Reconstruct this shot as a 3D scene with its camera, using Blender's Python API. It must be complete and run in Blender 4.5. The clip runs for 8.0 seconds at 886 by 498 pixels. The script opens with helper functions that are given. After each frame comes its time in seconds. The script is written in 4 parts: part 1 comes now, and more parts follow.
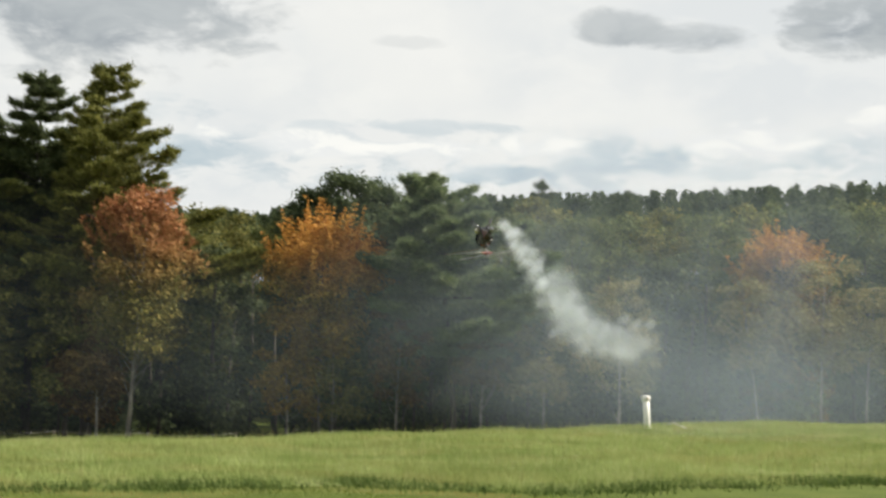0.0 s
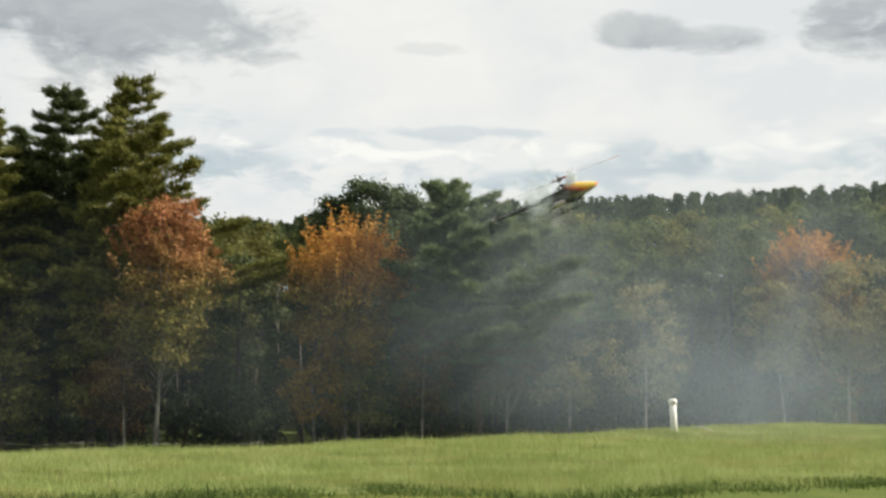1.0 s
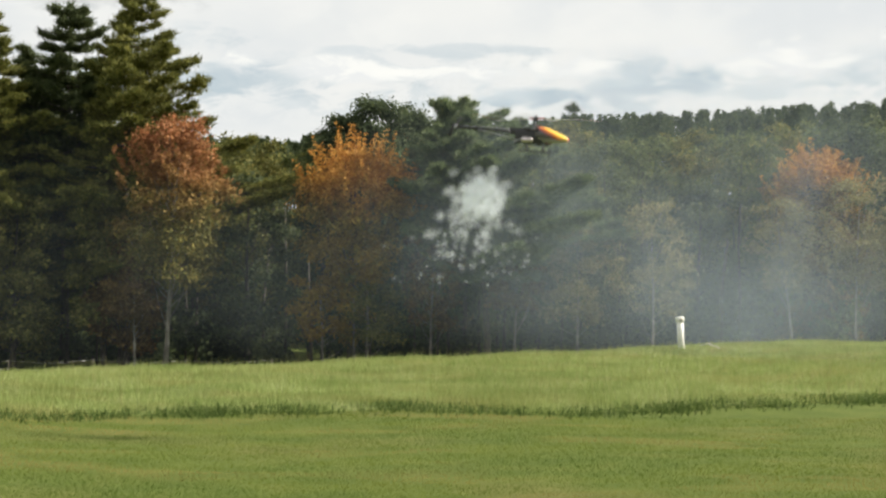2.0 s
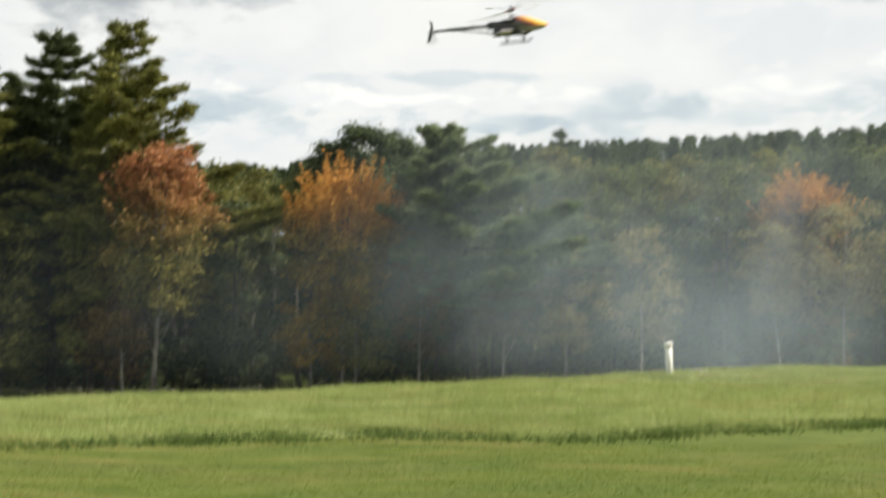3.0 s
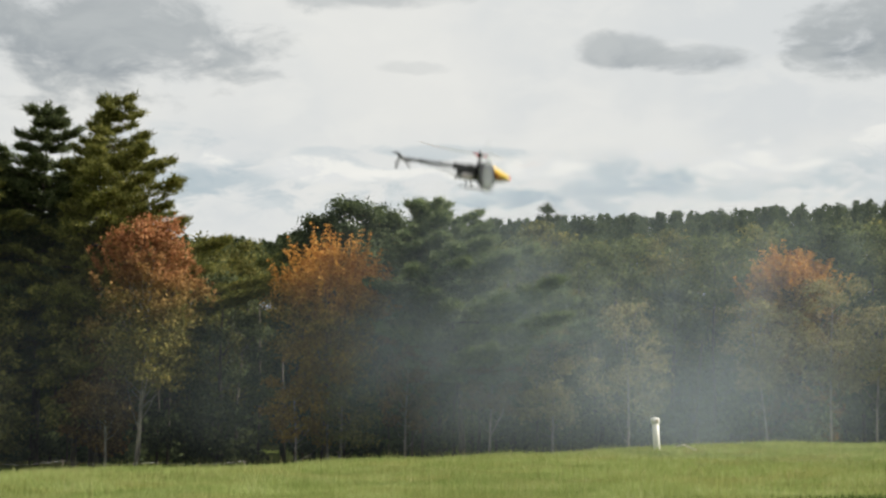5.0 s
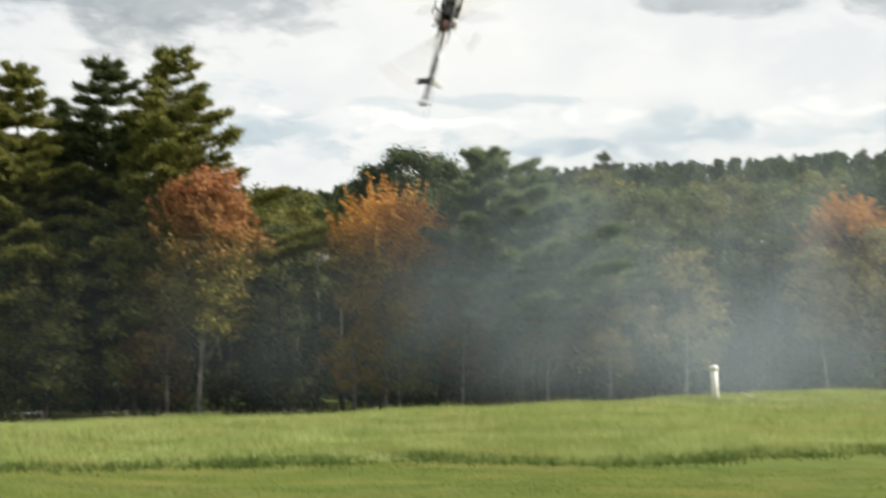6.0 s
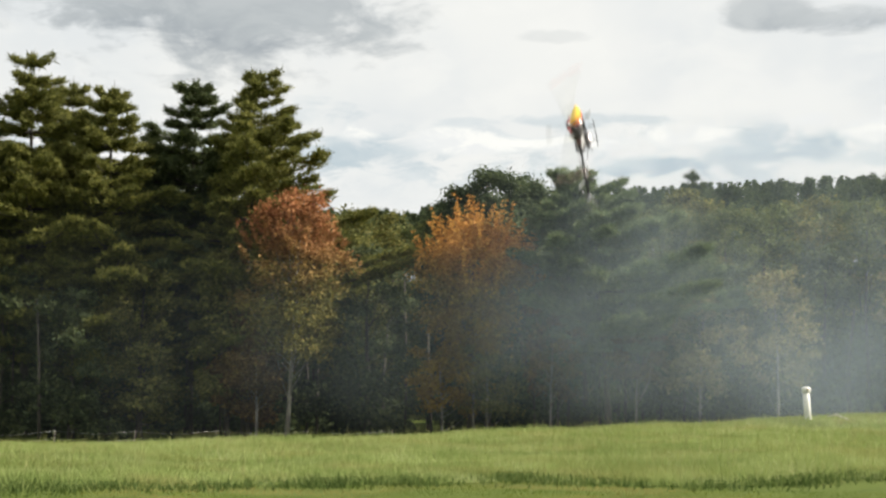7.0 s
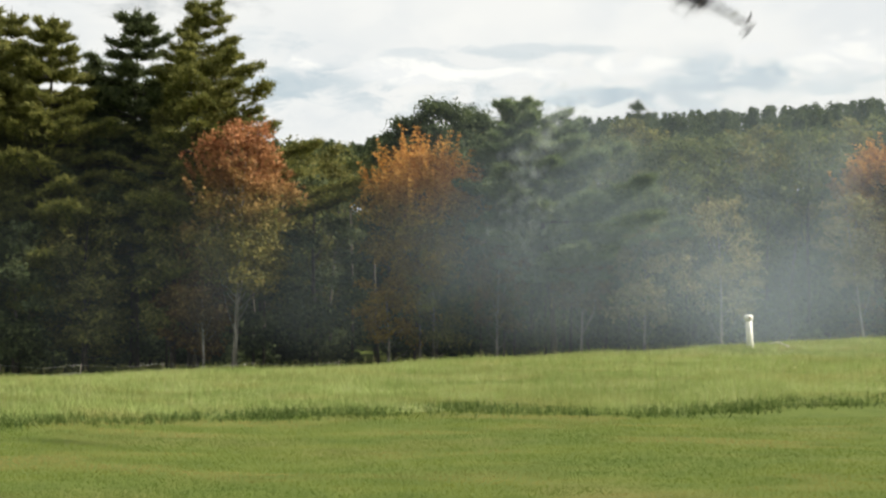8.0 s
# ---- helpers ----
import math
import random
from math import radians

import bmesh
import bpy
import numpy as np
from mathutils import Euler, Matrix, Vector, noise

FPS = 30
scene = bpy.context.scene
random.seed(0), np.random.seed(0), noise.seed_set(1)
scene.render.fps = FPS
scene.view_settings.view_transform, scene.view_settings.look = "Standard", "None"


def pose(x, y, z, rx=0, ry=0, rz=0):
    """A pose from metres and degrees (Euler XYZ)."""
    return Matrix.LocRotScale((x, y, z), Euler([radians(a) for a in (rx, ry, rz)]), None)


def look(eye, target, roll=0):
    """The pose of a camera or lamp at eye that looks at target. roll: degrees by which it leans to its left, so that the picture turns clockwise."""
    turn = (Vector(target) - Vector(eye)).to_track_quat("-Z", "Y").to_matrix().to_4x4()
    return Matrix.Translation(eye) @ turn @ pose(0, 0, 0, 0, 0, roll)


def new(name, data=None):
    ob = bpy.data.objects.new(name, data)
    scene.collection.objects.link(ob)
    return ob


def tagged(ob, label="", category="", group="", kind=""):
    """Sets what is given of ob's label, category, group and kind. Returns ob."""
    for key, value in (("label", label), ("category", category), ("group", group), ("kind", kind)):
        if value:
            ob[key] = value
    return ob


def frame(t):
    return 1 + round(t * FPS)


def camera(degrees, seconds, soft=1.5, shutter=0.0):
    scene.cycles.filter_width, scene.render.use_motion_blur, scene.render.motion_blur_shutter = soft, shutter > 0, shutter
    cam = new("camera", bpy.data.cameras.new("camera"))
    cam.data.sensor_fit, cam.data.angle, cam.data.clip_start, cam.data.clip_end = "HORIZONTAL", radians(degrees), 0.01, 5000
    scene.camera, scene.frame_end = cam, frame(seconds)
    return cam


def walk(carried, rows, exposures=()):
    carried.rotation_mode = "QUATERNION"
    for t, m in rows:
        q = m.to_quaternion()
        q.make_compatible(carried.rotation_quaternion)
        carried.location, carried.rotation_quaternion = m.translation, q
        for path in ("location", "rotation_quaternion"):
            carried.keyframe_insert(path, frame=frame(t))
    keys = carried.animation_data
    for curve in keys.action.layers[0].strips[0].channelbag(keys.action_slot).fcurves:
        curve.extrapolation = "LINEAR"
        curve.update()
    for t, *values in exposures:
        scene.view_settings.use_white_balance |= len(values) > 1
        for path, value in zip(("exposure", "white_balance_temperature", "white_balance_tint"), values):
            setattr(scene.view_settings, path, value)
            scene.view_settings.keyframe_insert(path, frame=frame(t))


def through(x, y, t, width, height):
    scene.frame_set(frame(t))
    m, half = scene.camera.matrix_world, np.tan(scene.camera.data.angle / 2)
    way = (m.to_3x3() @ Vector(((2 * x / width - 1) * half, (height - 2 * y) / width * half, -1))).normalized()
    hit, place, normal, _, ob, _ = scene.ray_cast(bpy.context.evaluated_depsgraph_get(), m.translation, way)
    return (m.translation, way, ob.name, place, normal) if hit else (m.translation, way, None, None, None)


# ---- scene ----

# the camera stands at head height at the edge of the mown strip; only its aim wanders
cam = camera(34.8, 8.0, soft=2.4, shutter=0.5)
EYE = (0.0, 0.0, 1.6)
# seconds, yaw, pitch, roll in degrees
PATH = [
    (0.00, -4.023, 4.860, -1.448),
    (0.20, -3.227, 5.322, -1.338),
    (0.40, -2.610, 5.414, -1.229),
    (0.50, -2.416, 5.408, -1.174),
    (0.60, -2.347, 5.412, -1.075),
    (0.80, -2.570, 5.337, -0.876),
    (1.00, -2.994, 5.094, -0.677),
    (1.20, -3.491, 4.310, -0.582),
    (1.40, -3.705, 3.486, -0.487),
    (1.50, -3.522, 3.098, -0.439),
    (1.70, -2.945, 2.236, -0.644),
    (2.80, -2.428, 1.500, -0.504),
    (3.00, -3.141, 2.858, -0.396),
    (3.20, -3.718, 4.385, -0.407),
    (3.40, -3.870, 5.609, -0.418),
    (3.50, -3.875, 5.835, -0.423),
    (3.70, -3.857, 6.170, -0.441),
    (4.00, -3.751, 6.398, -0.468),
    (4.20, -3.769, 6.270, -0.522),
    (5.30, -3.547, 5.319, -0.818),
    (5.50, -3.298, 3.943, -1.037),
    (5.70, -2.828, 3.223, -0.778),
    (5.85, -2.276, 3.293, -0.583),
    (6.00, -1.364, 3.784, -0.389),
    (6.20, -0.099, 4.527, -0.416),
    (6.50, 1.644, 4.932, -0.457),
    (6.70, 2.101, 4.745, -0.443),
    (6.85, 2.253, 4.632, -0.433),
    (7.00, 2.162, 4.597, -0.422),
    (7.20, 1.636, 4.437, -0.425),
    (7.35, 1.275, 4.191, -0.427),
    (7.50, 0.897, 3.692, -0.429),
    (7.70, 0.451, 2.850, -0.257),
    (7.85, 0.262, 2.103, -0.129),
    (8.00, 0.000, 1.810, -0.000),
]
walk(cam, [(t, pose(*EYE, 90 + p, r, w)) for t, w, p, r in PATH],
     [(0.0, 0.67), (0.5, 0.67), (1.5, 0.66), (2.8, 0.78), (3.1, 0.78), (3.5, 0.70), (4.0, 0.54), (5.3, 0.50), (5.6, 0.56), (6.0, 0.80), (6.5, 0.72), (7.0, 0.72), (8.0, 0.76)])

# ---- sky and sun ----
SUN_AZ, SUN_EL = 88.0, 36.0   # degrees clockwise from straight ahead, and above the horizon


def sky():
    world = bpy.data.worlds.new("sky")
    scene.world = world
    world.use_nodes = True
    nt = world.node_tree
    nt.nodes.clear()
    n = lambda kind: nt.nodes.new(kind)
    out, bg = n("ShaderNodeOutputWorld"), n("ShaderNodeBackground")
    nt.links.new(bg.outputs[0], out.inputs[0])

    def put(sock, v):
        if isinstance(v, (int, float)):
            sock.default_value = v
        elif isinstance(v, tuple):
            sock.default_value = v if sock.type != "RGBA" else (*v, 1)
        else:
            nt.links.new(v, sock)

    def ma(op, a, b=0.0, c=0.0):
        m = n("ShaderNodeMath")
        m.operation = op
        for i, v in enumerate((a, b, c)):
            put(m.inputs[i], v)
        return m.outputs[0]

    def ramp(v, lo, hi, a=0.0, b=1.0):
        m = n("ShaderNodeMapRange")
        m.interpolation_type = "SMOOTHSTEP"
        for i, q in enumerate((v, lo, hi, a, b)):
            put(m.inputs[i], q)
        return m.outputs[0]

    def mix(f, a, b):
        m = n("ShaderNodeMix")
        m.data_type = "RGBA"
        put(m.inputs[0], f)
        put(m.inputs[6], a)
        put(m.inputs[7], b)
        return m.outputs[2]

    def noise_tex(vec, scale, detail, rough=0.55, warp=0.0):
        m = n("ShaderNodeTexNoise")
        nt.links.new(vec, m.inputs["Vector"])
        m.inputs["Scale"].default_value = scale
        m.inputs["Detail"].default_value = detail
        m.inputs["Roughness"].default_value = rough
        m.inputs["Distortion"].default_value = warp
        return m.outputs[0]

    co = n("ShaderNodeTexCoord")
    sep = n("ShaderNodeSeparateXYZ")
    nt.links.new(co.outputs["Generated"], sep.inputs[0])
    dx, dy, dz = sep.outputs
    az = ma("MULTIPLY", ma("ARCTAN2", dx, dy), 57.2958)
    el = ma("MULTIPLY", ma("ARCSINE", dz), 57.2958)
    # cloud layers are seen edge on near the horizon, so they are stretched sideways there
    vec = n("ShaderNodeCombineXYZ")
    put(vec.inputs[0], ma("MULTIPLY", az, 0.1))
    put(vec.inputs[1], ma("MULTIPLY", el, 0.17))
    fine = noise_tex(vec.outputs[0], 2.6, 7, 0.58, 0.35)
    broad = noise_tex(vec.outputs[0], 0.62, 5, 0.55, 0.2)
    low = n("ShaderNodeCombineXYZ")
    put(low.inputs[0], ma("MULTIPLY", az, 0.13))
    put(low.inputs[1], ma("MULTIPLY", el, 0.34))
    put(low.inputs[2], 7.3)
    bank = noise_tex(low.outputs[0], 1.25, 6, 0.55, 0.25)
    puffy = noise_tex(low.outputs[0], 3.4, 6, 0.6, 0.5)

    nish = n("ShaderNodeTexSky")
    nish.sky_type = "NISHITA"
    nish.sun_disc = False
    nish.sun_elevation, nish.sun_rotation = radians(SUN_EL), radians(SUN_AZ)
    blue = n("ShaderNodeVectorMath")
    blue.operation = "SCALE"
    nt.links.new(nish.outputs[0], blue.inputs[0])
    blue.inputs["Scale"].default_value = 0.09

    # high thin white overcast, with soft grey folds
    veil = mix(ramp(broad, 0.36, 0.58), (0.68, 0.705, 0.71), (0.775, 0.78, 0.755))
    veil = mix(ma("MULTIPLY", ramp(fine, 0.46, 0.62), 0.35), veil, (0.82, 0.82, 0.785))

    def cloud(c, a, e, w, h, k, shade, swirl, soft, curl=0.9):
        """A cloud round azimuth a and elevation e; w, h: half width and height; k: how dense."""
        u = ma("DIVIDE", ma("SUBTRACT", az, a), w)
        v = ma("DIVIDE", ma("SUBTRACT", el, e), h)
        r = ma("SUBTRACT", 1.0, ma("ADD", ma("MULTIPLY", u, u), ma("MULTIPLY", v, v)))
        r = ma("ADD", r, ma("MULTIPLY", ma("SUBTRACT", fine, 0.5), swirl))
        r = ma("ADD", r, ma("MULTIPLY", ma("SUBTRACT", puffy, 0.5), swirl * curl))
        return mix(ma("MULTIPLY", ramp(r, -soft * 0.4, soft), k), c, shade)

    # blue-grey bases and gaps of the low bank
    pale_blue = mix(0.9, blue.outputs[0], (0.47, 0.55, 0.59))
    pale_blue = mix(ramp(bank, 0.36, 0.62), pale_blue, (0.60, 0.655, 0.675))
    c = mix(ma("MULTIPLY", ma("MULTIPLY", ramp(puffy, 0.44, 0.60), ma("MULTIPLY", ramp(el, 6.4, 7.6), ramp(el, 10.4, 8.8))), 0.6), veil, pale_blue)
    for a, e, w, h, k in ((6.0, 8.0, 3.4, 0.42, 0.95), (11.0, 8.45, 2.6, 0.85, 0.75), (-5.0, 8.5, 3.0, 0.65, 0.8), (2.5, 9.75, 4.2, 0.28, 0.4), (-8.6, 10.0, 3.4, 0.55, 0.5),
                          (-11.5, 8.2, 2.8, 0.5, 0.6), (15.5, 7.95, 2.4, 0.32, 0.45), (20.0, 8.6, 3.0, 0.4, 0.5), (0.5, 7.6, 2.4, 0.25, 0.45), (28.0, 8.6, 5.0, 0.8, 0.7), (-24.0, 9.0, 6.0, 0.9, 0.7)):
        c = cloud(c, a, e, w, h, k, pale_blue, 5.5, 1.0)
    # heaped white tops over the bases
    heap_white = mix(ramp(puffy, 0.44, 0.60), (0.75, 0.765, 0.76), (0.875, 0.87, 0.825))
    for a, e, w, h, k in ((-1.6, 8.9, 2.6, 0.5, 0.9), (3.2, 8.85, 2.4, 0.42, 0.9), (8.0, 9.1, 1.7, 0.55, 0.9), (16.2, 9.3, 2.2, 0.75, 0.85), (-5.6, 9.3, 0.9, 0.4, 0.8), (12.6, 9.6, 0.9, 0.3, 0.7), (22.0, 10.0, 2.0, 0.6, 0.7)):
        c = cloud(c, a, e, w, h, k, heap_white, 5.5, 1.0)
    # dark-bellied cumulus
    for a, e, w, h, k in ((-11.0, 13.9, 7.0, 2.6, 1.0), (-17.0, 16.0, 7.0, 3.0, 0.5), (11.0, 13.85, 1.9, 0.75, 0.8), (13.7, 13.4, 2.5, 0.55, 0.75), (20.4, 14.3, 3.6, 1.55, 1.0), (1.85, 13.15, 1.7, 0.26, 0.26),
                          (0.5, 16.4, 5.0, 0.9, 0.6), (34, 17, 9, 3, 0.7), (-38, 18, 10, 4, 0.7), (60, 30, 16, 8, 0.5), (-75, 35, 20, 9, 0.6),
                          (120, 25, 18, 7, 0.6), (180, 30, 22, 9, 0.6), (-130, 28, 20, 8, 0.6)):
        shade = mix(ramp(el, e - h, e + h), (0.27, 0.305, 0.335), (0.47, 0.50, 0.51))
        shade = mix(ramp(fine, 0.38, 0.64), shade, (0.46, 0.49, 0.50))
        c = cloud(c, a, e, w, h, k, shade, 4.6, 1.0, 0.5)
    nt.links.new(c, bg.inputs[0])
    bg.inputs[1].default_value = 0.71


sky()
sun = new("sun", bpy.data.lights.new("sun", "SUN"))
sun.data.energy, sun.data.angle, sun.data.color = 5.0, radians(2.5), (1.0, 0.93, 0.80)
_a, _e = radians(SUN_AZ), radians(SUN_EL)
sun.matrix_world = look((60 * math.sin(_a) * math.cos(_e), 60 * math.cos(_a) * math.cos(_e), 60 * math.sin(_e)), (0, 0, 0))
scene.cycles.transparent_max_bounces = 64


# ---- materials ----
def material(name, rough=0.7, metal=0.0):
    m = bpy.data.materials.new(name)
    m.use_nodes = True
    b = m.node_tree.nodes["Principled BSDF"]
    b.inputs["Roughness"].default_value, b.inputs["Metallic"].default_value = rough, metal
    return m, m.node_tree, b


def tex(nt, scale, detail=4.0, space="Object", stretch=(1, 1, 1)):
    co, mp, no = (nt.nodes.new("ShaderNode" + k) for k in ("TexCoord", "Mapping", "TexNoise"))
    nt.links.new(co.outputs[space], mp.inputs[0])
    nt.links.new(mp.outputs[0], no.inputs["Vector"])
    mp.inputs["Scale"].default_value = stretch
    no.inputs["Scale"].default_value, no.inputs["Detail"].default_value = scale, detail
    return no.outputs[0]


def colours(nt, value, stops):
    r = nt.nodes.new("ShaderNodeValToRGB")
    e = r.color_ramp.elements
    while len(e) < len(stops):
        e.new(0.5)
    for q, (p, c) in zip(e, stops):
        q.position, q.color = p, (*c, 1)
    nt.links.new(value, r.inputs[0])
    return r.outputs[0]


def mixed(nt, f, a, b, mode="MIX"):
    m = nt.nodes.new("ShaderNodeMix")
    m.data_type, m.blend_type = "RGBA", mode
    for s, v in ((m.inputs[0], f), (m.inputs[6], a), (m.inputs[7], b)):
        if isinstance(v, (int, float)):
            s.default_value = v
        elif isinstance(v, tuple):
            s.default_value = (*v, 1)
        else:
            nt.links.new(v, s)
    return m.outputs[2]


def bump(nt, b, value, strength, distance):
    k = nt.nodes.new("ShaderNodeBump")
    k.inputs["Strength"].default_value, k.inputs["Distance"].default_value = strength, distance
    nt.links.new(value, k.inputs["Height"])
    nt.links.new(k.outputs[0], b.inputs["Normal"])


def leaf_material(name, dark, mid, light, top=None, top_at=(0.45, 0.75), through=0.35):
    """Foliage: colour varies by leaf clump and by patches in the crown; top: a second hue of the upper crown."""
    m, nt, b = material(name, 0.7)
    b.inputs["Specular IOR Level"].default_value = 0.2
    geo = nt.nodes.new("ShaderNodeNewGeometry")
    patch = tex(nt, 0.55, 3)
    v = nt.nodes.new("ShaderNodeMath")
    v.operation = "MULTIPLY_ADD"
    nt.links.new(geo.outputs["Random Per Island"], v.inputs[0])
    v.inputs[1].default_value = 0.5
    half = nt.nodes.new("ShaderNodeMath")
    half.operation = "MULTIPLY"
    half.inputs[1].default_value = 0.5
    nt.links.new(patch, half.inputs[0])
    nt.links.new(half.outputs[0], v.inputs[2])
    col = colours(nt, v.outputs[0], [(0.2, dark), (0.5, mid), (0.8, light)])
    if top:
        co, sp, mr = (nt.nodes.new("ShaderNode" + k) for k in ("TexCoord", "SeparateXYZ", "MapRange"))
        nt.links.new(co.outputs["Generated"], sp.inputs[0])
        ad = nt.nodes.new("ShaderNodeMath")
        ad.operation = "MULTIPLY_ADD"
        nt.links.new(patch, ad.inputs[0])
        ad.inputs[1].default_value = 0.6
        nt.links.new(sp.outputs[2], ad.inputs[2])
        nt.links.new(ad.outputs[0], mr.inputs[0])
        mr.inputs[1].default_value, mr.inputs[2].default_value = top_at[0] + 0.3, top_at[1] + 0.3
        second = colours(nt, v.outputs[0], [(0.2, top[0]), (0.5, top[1]), (0.8, top[2])])
        col = mixed(nt, mr.outputs[0], col, second)
    nt.links.new(col, b.inputs["Base Color"])
    tr, ms = nt.nodes.new("ShaderNodeBsdfTranslucent"), nt.nodes.new("ShaderNodeMixShader")
    nt.links.new(col, tr.inputs[0])
    ms.inputs[0].default_value = through
    nt.links.new(b.outputs[0], ms.inputs[1])
    nt.links.new(tr.outputs[0], ms.inputs[2])
    nt.links.new(ms.outputs[0], nt.nodes["Material Output"].inputs[0])
    return m


def bark_material(name, a, c):
    m, nt, b = material(name, 0.9)
    v = tex(nt, 6.0, 6, stretch=(1, 1, 0.25))
    nt.links.new(colours(nt, v, [(0.3, a), (0.7, c)]), b.inputs["Base Color"])
    bump(nt, b, v, 0.6, 0.03)
    return m


def plain(name, col, rough=0.5, metal=0.0, vary=0.25, scale=9.0):
    m, nt, b = material(name, rough, metal)
    v = tex(nt, scale, 5)
    nt.links.new(colours(nt, v, [(0.3, tuple(x * (1 - vary) for x in col)), (0.7, tuple(min(1, x * (1 + vary)) for x in col))]), b.inputs["Base Color"])
    return m


# first pine takes the sunlit tone; its darker copy paints shade into the needles
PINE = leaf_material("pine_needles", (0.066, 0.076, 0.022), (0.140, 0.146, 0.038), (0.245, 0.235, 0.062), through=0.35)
PINE_SHADE_TONE = leaf_material("shade_toned_pine_needles", (0.040, 0.056, 0.026), (0.070, 0.090, 0.036), (0.115, 0.132, 0.050), through=0.3)
PINE_SOFT = leaf_material("soft_pine_needles", (0.082, 0.116, 0.058), (0.148, 0.190, 0.088), (0.225, 0.262, 0.122), through=0.35)
GREEN = leaf_material("green_leaves", (0.050, 0.068, 0.026), (0.105, 0.128, 0.044), (0.185, 0.205, 0.070), through=0.4)
DEEP = leaf_material("deep_green_leaves", (0.038, 0.055, 0.028), (0.068, 0.092, 0.042), (0.120, 0.150, 0.064), through=0.4)
OLIVE = leaf_material("turning_green_leaves", (0.072, 0.080, 0.026), (0.150, 0.152, 0.044), (0.270, 0.245, 0.072), through=0.4)
GOLD = leaf_material("yellow_orange_leaves", (0.130, 0.090, 0.020), (0.250, 0.165, 0.030), (0.400, 0.270, 0.050), through=0.4)
RED = leaf_material("red_maple_leaves", (0.066, 0.072, 0.020), (0.145, 0.132, 0.033), (0.265, 0.215, 0.053),
                    top=((0.190, 0.082, 0.038), (0.355, 0.150, 0.066), (0.500, 0.250, 0.110)), top_at=(0.36, 0.86))
ORANGE = leaf_material("orange_leaves", (0.085, 0.082, 0.022), (0.200, 0.150, 0.034), (0.360, 0.260, 0.055),
                       top=((0.230, 0.115, 0.028), (0.510, 0.250, 0.055), (0.700, 0.400, 0.100)), top_at=(0.28, 0.66))
RUST = leaf_material("rusty_leaves", (0.060, 0.040, 0.018), (0.130, 0.085, 0.030), (0.220, 0.150, 0.050))
BUFF = leaf_material("pale_yellow_leaves", (0.105, 0.100, 0.040), (0.215, 0.188, 0.073), (0.350, 0.305, 0.125))
BARK = bark_material("grey_brown_bark", (0.035, 0.029, 0.023), (0.095, 0.080, 0.066))
PALE_BARK = bark_material("pale_grey_bark", (0.10, 0.092, 0.078), (0.27, 0.25, 0.215))


# ---- the lie of the land ----
CREST_AZ = (-40, -17.4, -11, -4.2, 0.4, 4.9, 11.7, 17.4, 40)
CREST_D = (28, 31.0, 32.0, 33.4, 36, 39.0, 47.0, 57.0, 64)


def land(x, y):
    """Height of the ground: level to the brow of the field, then down to the wood's edge and up again far behind."""
    x, y = np.asarray(x, float), np.asarray(y, float)
    d, a = np.hypot(x, y), np.degrees(np.arctan2(x, np.maximum(y, 1e-6)))
    over = d - np.interp(a, CREST_AZ, CREST_D)
    soft = np.where(over > 30, over, 4 * np.log1p(np.exp(np.clip(over, -60, 30) / 4)))
    z = -2.9 * np.tanh(soft * 0.085 / 2.9)
    z = z + 0.075 * np.maximum(0, d - 98) * (d < 400) + 0.075 * 302 * (d >= 400)
    front = np.where(y > 0, 1.0, 0.0)
    rough_ = 0.05 * np.sin(x * 0.31 + 1.0) * np.sin(y * 0.23) + 0.03 * np.sin(x * 0.9 + y * 0.4)
    return z * front + rough_ * np.clip((d - 6) / 10, 0, 1)


def mown_edge(x):
    """How far ahead the mown strip ends."""
    run = np.interp(x, (-14, -5.3, -2.8, -1.4, 0, 1.7, 3.3, 6.5, 14), (12.8, 17.0, 18.5, 19.1, 19.4, 19.4, 19.75, 20.7, 23.2))
    return run + 0.14 * np.sin(x * 1.7) + 0.09 * np.sin(x * 3.9 + 1) + 0.05 * np.sin(x * 9.1)


def mesh_object(name, verts, faces, mats, parent=None, index=None, smooth=False):
    me = bpy.data.meshes.new(name)
    me.from_pydata([tuple(v) for v in verts], [], [tuple(f) for f in faces])
    for m in mats if isinstance(mats, (list, tuple)) else [mats]:
        me.materials.append(m)
    if index is not None:
        me.polygons.foreach_set("material_index", index)
    if smooth:
        me.polygons.foreach_set("use_smooth", [True] * len(me.polygons))
    ob = new(name, me)
    ob.parent = parent
    return ob


def soup(name, verts, per, mat, parent=None):
    """A mesh of many loose faces with `per` corners each, from an array of corners."""
    verts = np.asarray(verts, np.float32).reshape(-1, 3)
    n = len(verts) // per
    me = bpy.data.meshes.new(name)
    me.vertices.add(n * per)
    me.vertices.foreach_set("co", verts[:n * per].ravel())
    me.loops.add(n * per)
    me.loops.foreach_set("vertex_index", np.arange(n * per, dtype=np.int32))
    me.polygons.add(n)
    me.polygons.foreach_set("loop_start", np.arange(0, n * per, per, dtype=np.int32))
    me.update(calc_edges=True)
    me.materials.append(mat)
    ob = new(name, me)
    ob.parent = parent
    return ob


